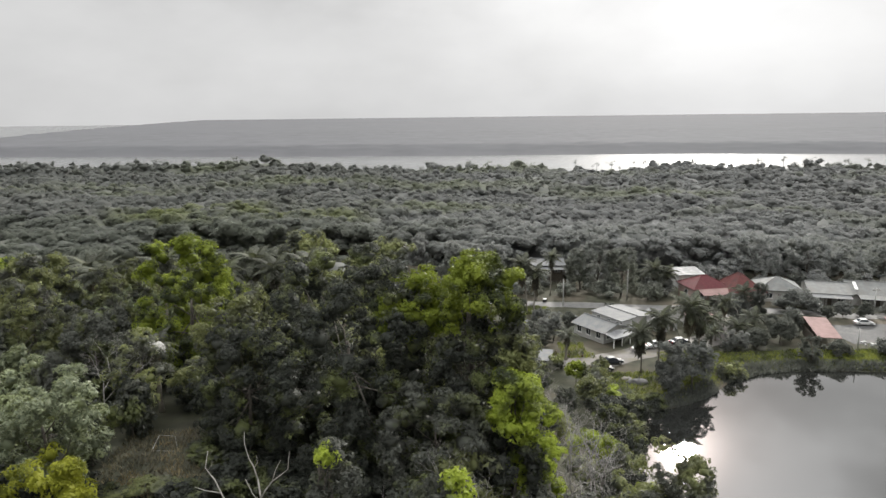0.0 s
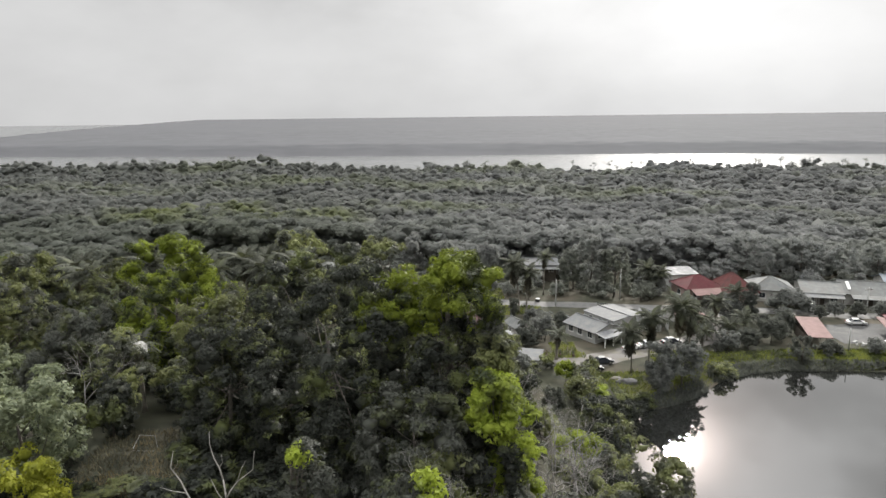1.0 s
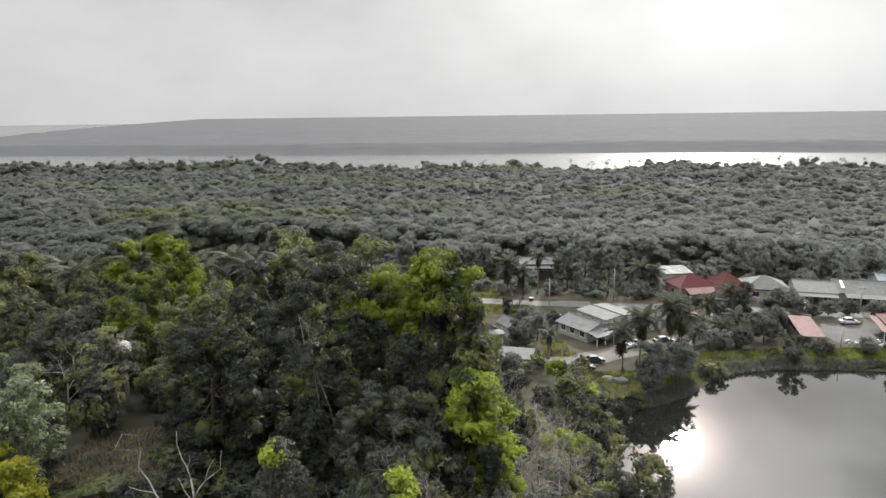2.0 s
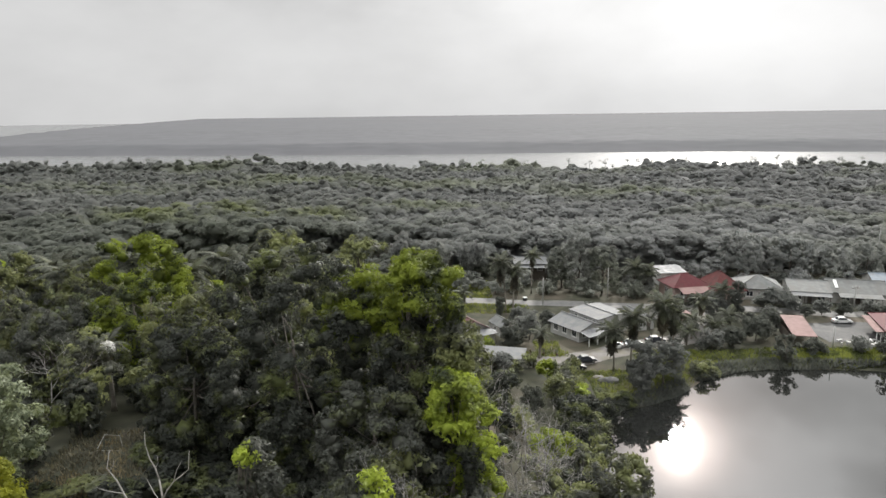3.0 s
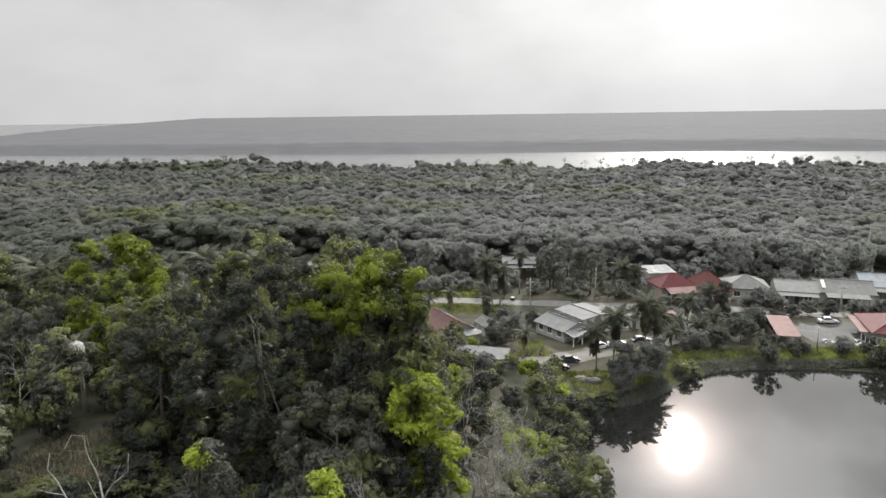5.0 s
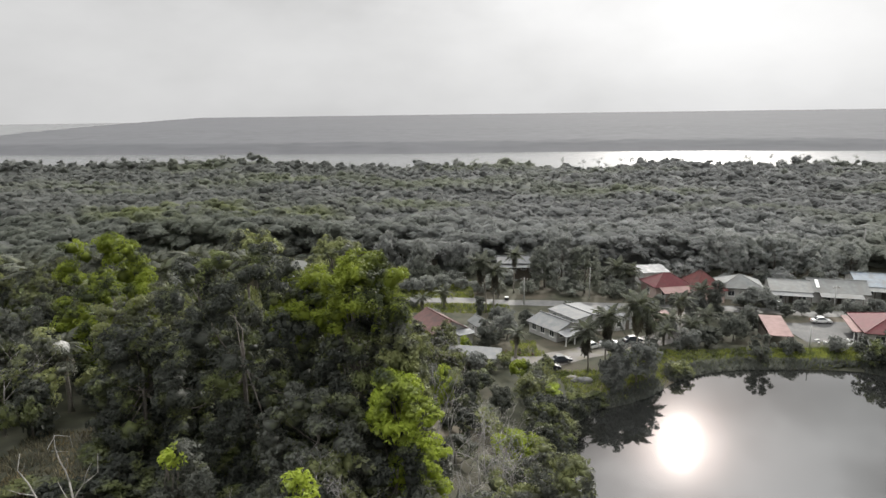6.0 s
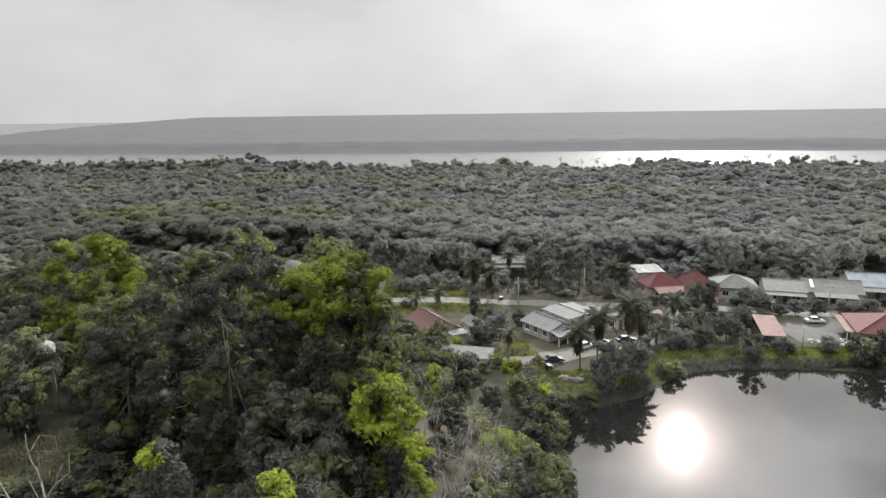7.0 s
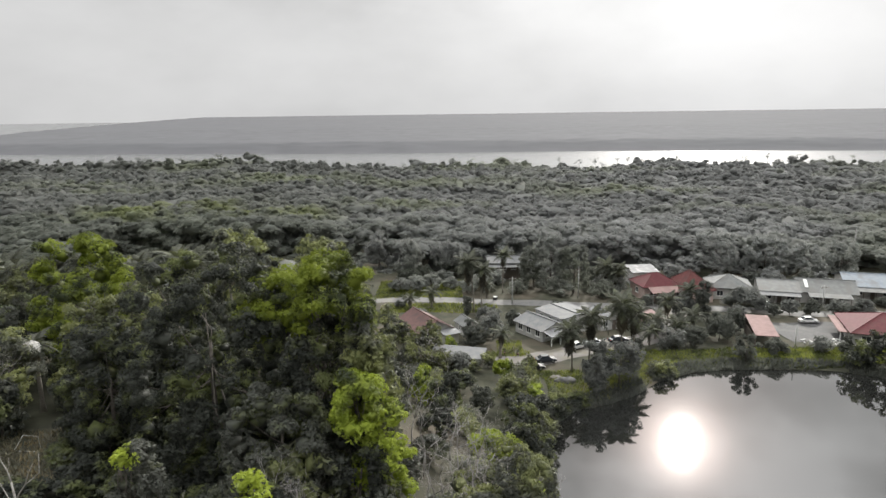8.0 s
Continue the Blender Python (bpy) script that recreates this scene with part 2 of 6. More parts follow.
ROOF_PINK = surface("faded_pink_roof", (0.165, 0.098, 0.091), (0.205, 0.125, 0.116), 1.2, 0.75, spec=0.2, c=(0.15, 0.09, 0.083), c_scale=0.4)
ROOF_BROWN = surface("red_brown_roof", (0.088, 0.046, 0.042), (0.125, 0.066, 0.059), 1.5, 0.75, bump=0.2, c=(0.075, 0.045, 0.042), c_scale=0.5)
ROOF_RUST = surface("rust_red_tile_roof", (0.085, 0.03, 0.029), (0.12, 0.045, 0.042), 1.5, 0.8, spec=0.2, bump=0.2, c=(0.07, 0.034, 0.032), c_scale=0.5)
ROOF_BLUE = surface("pale_blue_roof", (0.165, 0.195, 0.225), (0.22, 0.245, 0.265), 1.2, 0.75, spec=0.2, c=(0.16, 0.17, 0.18), c_scale=0.4)
WALL_WHITE = surface("white_render", (0.33, 0.33, 0.325), (0.42, 0.42, 0.41), 1.0, 0.8, c=(0.4, 0.39, 0.37), c_scale=0.6)
WALL_GREY = surface("grey_render", (0.36, 0.36, 0.34), (0.46, 0.45, 0.43), 1.0, 0.85, c=(0.28, 0.27, 0.25), c_scale=0.6)
WALL_PINK = surface("pink_render", (0.36, 0.28, 0.255), (0.43, 0.335, 0.305), 1.0, 0.8, c=(0.42, 0.32, 0.28), c_scale=0.6)
WOOD_DARK = surface("dark_timber", (0.07, 0.06, 0.05), (0.13, 0.11, 0.09), 3.0, 0.8, bump=0.2)
GLASS_DARK = surface("window_glass", (0.02, 0.025, 0.03), (0.04, 0.045, 0.05), 0.5, 0.08, spec=0.6)
FRAME_WHITE = surface("painted_frame", (0.62, 0.62, 0.60), (0.74, 0.74, 0.72), 4.0, 0.5)
METAL_WHITE = surface("white_painted_metal", (0.42, 0.42, 0.41), (0.6, 0.6, 0.58), 6.0, 0.5, c=(0.3, 0.25, 0.2), c_scale=2.0)
CONCRETE = surface("concrete_post", (0.3, 0.3, 0.29), (0.4, 0.4, 0.38), 3.0, 0.85)
RUBBER = surface("tyre_rubber", (0.02, 0.02, 0.02), (0.035, 0.035, 0.035), 8.0, 0.8)
STEEL = surface("wheel_steel", (0.4, 0.4, 0.4), (0.5, 0.5, 0.5), 8.0, 0.35, 0.8)
LAMP_GLASS = surface("car_lamp", (0.6, 0.6, 0.58), (0.7, 0.7, 0.68), 8.0, 0.15, spec=0.6)
LAMP_RED = surface("car_tail_lamp", (0.3, 0.02, 0.02), (0.38, 0.03, 0.03), 8.0, 0.2)


def car_paint(name, col):
    return surface(name, col, tuple(min(1, v * 1.12 + 0.004) for v in col), 0.6, 0.5, spec=0.2)


PAINT_BLACK, PAINT_DARK = car_paint("black_paint", (0.012, 0.012, 0.014)), car_paint("dark_blue_grey_paint", (0.03, 0.033, 0.04))
PAINT_SILVER, PAINT_WHITE = car_paint("silver_paint", (0.42, 0.43, 0.44)), car_paint("white_paint", (0.52, 0.52, 0.51))
POND_WATER = water_material("pond_water", (0.013, 0.0135, 0.0125), 2.1, 0.02, 0.012, 0.5, None)
RIVER_WATER = water_material("river_water", (0.09, 0.093, 0.093), 1.4, 0.25, 0.25, 0.06, (0.4, 1.0, 1.0))
# blue-grey base colour stands in for haze over the far shore
ISLAND_HAZED = surface("hazed_distant_mangrove", (0.097, 0.098, 0.104), (0.113, 0.114, 0.121), 0.02, 0.95, spec=0.05, c=(0.103, 0.105, 0.111), c_scale=0.004, space="World")

# ---------------------------------------------------------------- mesh helpers


def mesh_data(name, verts, faces, mat, smooth=False):
    me = bpy.data.meshes.new(name)
    me.from_pydata([tuple(v) for v in verts], [], [tuple(f) for f in faces])
    if mat:
        me.materials.append(mat)
    if smooth:
        me.polygons.foreach_set("use_smooth", [True] * len(me.polygons))
    me.update()
    return me


def mesh_arrays(name, v, quads, tris, mat):
    """A mesh from arrays: v (n, 3), quads (q, 4), tris (t, 3)."""
    me = bpy.data.meshes.new(name)
    q, t = len(quads), len(tris)
    me.vertices.add(len(v))
    me.vertices.foreach_set("co", np.asarray(v, np.float32).ravel())
    loops = np.concatenate([np.asarray(quads, np.int32).reshape(-1), np.asarray(tris, np.int32).reshape(-1)])
    me.loops.add(len(loops))
    me.loops.foreach_set("vertex_index", loops)
    me.polygons.add(q + t)
    starts = np.concatenate([np.arange(q) * 4, q * 4 + np.arange(t) * 3]).astype(np.int32)
    me.polygons.foreach_set("loop_start", starts)
    me.materials.append(mat)
    me.update(calc_edges=True)
    me.validate()
    return me


def part(name, me, parent, label="", m=None):
    ob = new(name, me)
    ob.parent = parent
    if m is not None:
        ob.matrix_basis = m
    return tagged(ob, label)


def thing(name, m, label, category, group="", kind=""):
    ob = new(name)
    ob.empty_display_size = 0.5
    ob.matrix_basis = m
    return tagged(ob, label, category, group, kind)


def box(x0, y0, z0, x1, y1, z1):
    v = [(x, y, z) for z in (z0, z1) for y in (y0, y1) for x in (x0, x1)]
    return v, [(0, 2, 3, 1), (4, 5, 7, 6), (0, 1, 5, 4), (2, 6, 7, 3), (0, 4, 6, 2), (1, 3, 7, 5)]


def join(*pieces):
    v, f = [], []
    for pv, pf in pieces:
        n = len(v)
        v += list(pv)
        f += [tuple(i + n for i in face) for face in pf]
    return v, f


def tube(points, radii, n=7):
    """A tapered tube along points."""
    v, f = [], []
    pts = [Vector([float(c) for c in p]) for p in points]
    for i, (p, r) in enumerate(zip(pts, (float(q) for q in radii))):
        d = (pts[min(i + 1, len(pts) - 1)] - pts[max(i - 1, 0)]).normalized()
        a = d.orthogonal().normalized() if abs(d.z) < 0.99 else Vector((1, 0, 0))
        a = (a - d * a.dot(d)).normalized()
        b = d.cross(a)
        for k in range(n):
            w = 2 * math.pi * k / n
            v.append(tuple(p + r * (math.cos(w) * a + math.sin(w) * b)))
        if i:
            o = (i - 1) * n
            f += [(o + k, o + (k + 1) % n, o + n + (k + 1) % n, o + n + k) for k in range(n)]
    f.append(tuple(range(n))[::-1])
    f.append(tuple(len(v) - n + k for k in range(n)))
    return v, f


def smooth(t):
    t = np.clip(t, 0, 1)
    return t * t * (3 - 2 * t)


# ---------------------------------------------------------------- terrain
POND = [(24, 58), (24.5, 73), (25, 82), (26.5, 88.5), (29, 94), (32, 97.5), (38, 100), (43, 103), (49, 109), (56, 112.5), (63, 114),
        (77, 113), (84, 112), (90, 108), (91, 98), (87, 84), (83, 70), (78, 58), (50, 52)]


def pond_distance(x, y):
    """Metres outside the pond's edge, negative inside it."""
    x, y = np.asarray(x, float), np.asarray(y, float)
    best, inside = np.full(x.shape, 1e9), np.zeros(x.shape, bool)
    for (ax, ay), (bx, by) in zip(POND, POND[1:] + POND[:1]):
        dx, dy = bx - ax, by - ay
        t = np.clip(((x - ax) * dx + (y - ay) * dy) / (dx * dx + dy * dy), 0, 1)
        best = np.minimum(best, np.hypot(x - ax - t * dx, y - ay - t * dy))
        hit = ((ay > y) != (by > y)) & (x < (bx - ax) * (y - ay) / ((by - ay) or 1e-9) + ax)
        inside ^= hit
    return np.where(inside, -best, best)


def near_bank(x):
    return 452 + 45 * smooth((-x - 20) / 130) + 20 * smooth((x - 70) / 110) + 14 * np.sin(x * 0.011 + 1.0) + 8 * np.sin(x * 0.037)


def far_bank(x):
    return np.interp(x, [-2000, -560, -250, 0, 190, 310, 520, 2000], [1000, 839, 790, 759, 752, 742, 692, 600]) + 3 * np.sin(x * 0.012)


def ground(x, y):
    x, y = np.asarray(x, float), np.asarray(y, float)
    side = 1 - smooth((x + 2) / 29)
    end = 150 - 42 * smooth((x + 30) / 36)
    z = 15.0 * side * (1 - smooth((y - 56) / (end - 56)))
    z = z + 0.6 * np.sin(x * 0.11 + 0.5) * np.sin(y * 0.09) * side + 0.12 * np.sin(x * 0.31) * np.sin(y * 0.27)
    # hollow added under the great tree so that its foot falls into shade
    z = z - 3.6 * np.exp(-((x + 11) / 7.5) ** 2 - ((y - 51) / 6.0) ** 2)
    d = pond_distance(x, y)
    z = np.where(d > 0, z * smooth(d / 7) - 0.95 + 0.95 * smooth(d / 3.0), -1.0 - 1.3 * smooth(-d / 6))
    bed = smooth((y - near_bank(x)) / 14) * (1 - smooth((y - far_bank(x)) / 14))
    sea = smooth((np.interp(y, [700, 1130, 1600, 2200, 4000, 5000], [-1150, -790, -960, -1110, -1480, -1700]) - x) / 60) * smooth((y - 700) / 50)
    return z - 3.5 * np.maximum(bed, sea)


gx = np.unique(np.concatenate([np.arange(-120, 150.1, 3.0), np.linspace(-420, -120, 30), np.linspace(150, 480, 40), np.linspace(-4900, -420, 60), np.linspace(480, 4900, 60)]))
gy = np.unique(np.concatenate([np.arange(-40, 200.1, 3.0), np.linspace(200, 480, 40), np.linspace(480, 1000, 40), np.linspace(1000, 4900, 60), np.linspace(-4900, -40, 24)]))
XX, YY = np.meshgrid(gx, gy)
ZZ = ground(XX, YY)
nx, ny = len(gx), len(gy)
ii = (np.arange(ny - 1)[:, None] * nx + np.arange(nx - 1)[None, :]).ravel()
me = mesh_arrays("ground", np.stack([XX, YY, ZZ], -1).reshape(-1, 3), np.stack([ii, ii + 1, ii + nx + 1, ii + nx], -1), np.zeros((0, 3), int), GROUND)
me.polygons.foreach_set("use_smooth", [True] * len(me.polygons))
tagged(new("ground", me), "earth and grass ground rising to a wooded hill", "ground", kind="structure")


def height(x, y):
    return float(ground(x, y))


tagged(new("water_pond", mesh_data("water_pond", [(x, y, -1.0) for x, y in [(16, 50), (97, 50), (97, 118), (16, 118)]], [(0, 1, 2, 3)], POND_WATER)),
       "still grey pond mirroring the hazy sun", "pond", kind="structure")
tagged(new("water_river", mesh_data("water_river", [(-4900, 415, -1.0), (4900, 415, -1.0), (4900, 4900, -1.0), (-4900, 4900, -1.0)], [(0, 1, 2, 3)], RIVER_WATER)),
       "wide pale river running out to the sea", "river", kind="structure")


def strip(name, pts, width, mat, label, category, lift=0.05):
    """A road along pts, laid on the ground."""
    dense = []
    for (ax, ay), (bx, by) in zip(pts, pts[1:]):
        n = max(2, int(math.hypot(bx - ax, by - ay) / 2))
        dense += [(ax + (bx - ax) * k / n, ay + (by - ay) * k / n) for k in range(n)]
    dense.append(pts[-1])
    v, f = [], []
    for i, (x, y) in enumerate(dense):
        ax, ay = dense[max(i - 1, 0)]
        bx, by = dense[min(i + 1, len(dense) - 1)]
        ln = math.hypot(bx - ax, by - ay)
        px, py = -(by - ay) / ln, (bx - ax) / ln
        w = width / 2 * (1 + 0.06 * math.sin(i * 1.7))
        for s_ in (-1, -0.33, 0.33, 1):
            X, Y = x + px * w * s_, y + py * w * s_
            v.append((X, Y, height(X, Y) + lift + (0.04 if abs(s_) < 1 else 0)))
        if i:
            o = (i - 1) * 4
            f += [(o + k, o + k + 1, o + k + 5, o + k + 4) for k in range(3)]
    return tagged(new(name, mesh_data(name, v, f, mat)), label, category, kind="structure")


strip("road", [(-60, 161), (-20, 158.5), (5, 156.5), (27, 154.5), (45, 151.5), (60, 149), (76, 147.5), (90, 143), (130, 140)], 4.6, ROAD_PALE, "narrow grey village road", "road")
strip("pavement_lane", [(21, 115), (27, 115.5), (35, 120), (42, 123.5), (50, 126), (58, 131), (62, 138), (66, 147)], 6.0, DIRT, "pale worn lane past the houses", "lane", 0.07)
strip("pavement_yard", [(80, 130.5), (86, 131), (93, 131), (96, 130)], 12.0, ASPHALT, "grey paved yard beside the shed", "yard", 0.06)

# ---------------------------------------------------------------- foliage


def ico(level):
    b = bmesh.new()
    bmesh.ops.create_icosphere(b, subdivisions=level, radius=1.0)
    v = np.array([p.co[:] for p in b.verts])
    f = np.array([[q.index for q in p.verts] for p in b.faces])
    b.free()
    return v, f


ICO1, ICO3 = ico(1), ico(3)
rng = np.random.default_rng(7)


def unit(a):
    return a / np.maximum(np.linalg.norm(a, axis=-1, keepdims=True), 1e-9)


def leaf_cloud(centres, radii, outs, cover, leaf, r, loose=0.38):
    """Single leaves over the upper and outer sides of rounded sprays, turned mostly the way the spray faces."""
    per = np.maximum(6, (cover * radii ** 2 / leaf ** 2)).astype(int)
    c, rad, o = np.repeat(centres, per, 0), np.repeat(radii, per)[:, None], np.repeat(outs, per, 0)
    n = len(c)
    d = unit(r.standard_normal((n, 3)) + 0.55 * o + np.array([0, 0, 0.5]))
    p = c + d * rad * (0.72 + 0.36 * r.random((n, 1))) * np.array([1, 1, 0.8])
    nrm = unit(d + loose * r.standard_normal((n, 3)) + np.array([0, 0, 0.2]))
    a = unit(np.cross(nrm, r.standard_normal((n, 3))))
    b = np.cross(nrm, a)
    s = leaf * (0.6 + 0.8 * r.random((n, 1)))
    v = np.stack([p - a * s * 0.75 + b * s * 0.1, p + b * s * 0.55 + nrm * s * 0.08, p + a * s * 0.9 - b * s * 0.25], 1).reshape(-1, 3)
    return v, np.arange(n * 3).reshape(n, 3)


def bodies(centres, radii, core, r, rugged=0.12):
    """The dim inside of boughs: rough lumps that stop the light."""
    cv, cf = core
    k, n = len(centres), len(cv)
    bump = 1 + rugged * r.standard_normal((k, n, 1)).clip(-1.5, 1.5)
    v = centres[:, None] + cv[None] * bump * radii[:, None, None] * np.array([1, 1, 0.8])
    return v.reshape(-1, 3), (cf[None] + n * np.arange(k)[:, None, None]).reshape(-1, 3)


def crown_plan(style, n, r):
    """Bough centres inside a crown of radius 1 and height 2 about the origin."""
    out = []
    while len(out) < n:
        d = unit(r.standard_normal(3))
        if style == "dome":
            if d[2] < -0.5:
                continue
            p = d * (0.55 + 0.3 * r.random())
        elif style == "bell":       # rounded above, leafy walls that fall to the ground
            z = r.uniform(-0.95, 0.85)
            wide = 0.88 if z < 0.0 else 0.88 * math.sqrt(max(0.02, 1 - z * z))
            p = np.array([*(unit(d[:2]) * wide), z]) * (0.84 + 0.16 * r.random())
        elif style == "column":
            p = np.array([d[0] * 0.55, d[1] * 0.55, r.uniform(-0.95, 0.75)])
            p[:2] *= 1.15 - 0.45 * abs(p[2])
        elif style == "flat":
            p = np.array([d[0] * 0.85 * r.random() ** 0.4, d[1] * 0.85 * r.random() ** 0.4, 0])
            p[2] = 0.55 - 0.5 * (p[0] ** 2 + p[1] ** 2) + r.normal(0, 0.12)
        else:   # ragged: loose clumps with gaps
            p = d * (0.35 + 0.5 * r.random())
        out.append(p)
    return np.array(out)


def limbs(centres, crown_low, height_, trunk_r, k, r):
    """A trunk with a gentle lean and limbs that reach into the clumps."""
    lean = r.normal(0, 0.04, 2)
    top = crown_low + (height_ - crown_low) * 0.55
    trunk = [(lean[0] * t * height_, lean[1] * t * height_, top * t) for t in (-0.05, 0.0, 0.25, 0.5, 0.75, 1.0)]
    pieces = [tube(trunk, [trunk_r * q for q in (1.5, 1.25, 0.95, 0.8, 0.65, 0.4)], 8)]
    for c in centres[:k]:
        t = r.uniform(0.45, 0.95)
        s_ = np.array([lean[0] * t * height_, lean[1] * t * height_, top * t])
        m_ = (s_ + c) / 2 + np.array([0, 0, -0.04 * height_]) + r.normal(0, 0.02 * height_, 3)
        pieces.append(tube([s_, m_, c], [trunk_r * 0.3, trunk_r * 0.2, trunk_r * 0.08], 5))
    return join(*pieces)


def real_tree(seed, style, h, rad, low, leaf=0.3, dense=1.0, twiggy=6):
    """(trunk, crown) meshes of a tree h high with crown radius rad, whose crown starts at low * h: boughs, sprays on them, leaves on those."""
    r = np.random.default_rng(seed)
    half = h * (1 - low) / 2
    bough = min(1.2, 0.42 + 0.17 * rad)
    area = 4 * math.pi * ((2 * (rad * half) ** 1.6 + rad ** 3.2) / 3) ** (1 / 1.6)
    n = int(min(240, max(12, 0.85 * area / (math.pi * bough ** 2)))) if style != "flat" else int(1.3 * rad * rad / bough ** 2) + 7
    if style == "ragged":
        n = int(n * 0.75)
    c = crown_plan(style, n, r)
    reach = np.array([rad - bough * 0.3, rad - bough * 0.3, half * 1.02])
    cc = c * reach + np.array([0, 0, h * low + half * 0.95])
    size = bough * (0.62 + 0.7 * r.random(n))
    out = unit(c * np.array([1, 1, 0.6]) + 1e-6)
    m = 8 if style != "ragged" else 7
    d = unit(r.standard_normal((n, m, 3)) + 0.6 * out[:, None] + np.array([0, 0, 0.5]))
    spray = (cc[:, None] + d * size[:, None, None] * np.array([0.78, 0.78, 0.6])).reshape(-1, 3)
    spray_r = (size[:, None] * r.uniform(0.3, 0.56, (n, m))).reshape(-1)
    v1, t1 = bodies(cc, size * (0.6 if style != "ragged" else 0.46), ICO1, r, 0.28)
    v3, t3 = leaf_cloud(spray, spray_r, d.reshape(-1, 3), 6.0 * dense, leaf, r)
    v = np.concatenate([v1, v3])
    t = np.concatenate([t1, t3 + len(v1)])
    v[:, 2] += h - v[:, 2].max()
    tv, tf = limbs(cc, low * h, h, 0.013 * h + 0.05, twiggy * 2 if h > 10 else twiggy, r)
    return mesh_data("trunk", tv, tf, BARK, True), mesh_arrays("crown", v, np.zeros((0, 4), int), t, LEAF_MID)


# shared kinds, each used near its own size: (trunk, crown, height, radius)
SMALL = [(*real_tree(51 + i, "dome", 5.5, 3.2, 0.02, 0.31, 0.8), 5.5, 3.2) for i in range(4)]
SHRUB = [(*real_tree(61 + i, "ragged", 4.5, 2.6, 0.0, 0.28, 0.8), 4.5, 2.6) for i in range(4)]
TALL = [(*real_tree(71 + i, "dome", 9.0, 4.6, 0.12, 0.34, 0.8), 9.0, 4.6) for i in range(3)]
TALL_FAR = [(*real_tree(75 + i, "dome", 10.0, 5.0, 0.1, 0.5, 0.8), 10.0, 5.0) for i in range(4)]
SMALL_FAR = [(*real_tree(81 + i, "dome", 5.5, 3.2, 0.02, 0.4, 0.8), 5.5, 3.2) for i in range(4)]
SHRUB_FAR = [(*real_tree(85 + i, "ragged", 4.5, 2.6, 0.0, 0.38, 0.8), 4.5, 2.6) for i in range(4)]
# style, where the crown starts, leaf size, density
CAP, TIP = ("dome", 0.45, 0.2, 1.0), ("ragged", 0.8, 0.2, 0.8)
BIG, COLUMN, RAGGED, FLAT = ("bell", 0.03, 0.22, 1.0), ("column", 0.05, 0.22, 1.0), ("ragged", 0.1, 0.22, 1.0), ("flat", 0.5, 0.24, 1.0)
COUNT = [0]


def plant(name, kind, x, y, top, radius, leaf, label, category, group="", base=None):
    """A tree or shrub whose crown reaches the height top (above sea level) with that crown radius."""
    z0 = height(x, y) - 0.1 if base is None else base
    h = top - z0
    COUNT[0] += 1
    m = Matrix.Translation((x, y, z0)) @ Matrix.Rotation(COUNT[0] * 2.4, 4, "Z")
    ob = thing(name, m, label, category, group)
    if isinstance(kind, tuple):
        style, low, size, dense = kind
        far = y > 90
        trunk, crown_mesh = real_tree(1000 + COUNT[0], style, h, radius, low, size * (1.7 if far else 1), dense)
    else:
        trunk, crown_mesh, h0, r0 = kind[COUNT[0] % len(kind)]
        ob.scale = (radius / r0, radius / r0, h / h0)
    part("trunk", trunk, ob)
    crown = part("crown", crown_mesh, ob)
    crown.material_slots[0].link = "OBJECT"
    crown.material_slots[0].material = leaf
    return ob


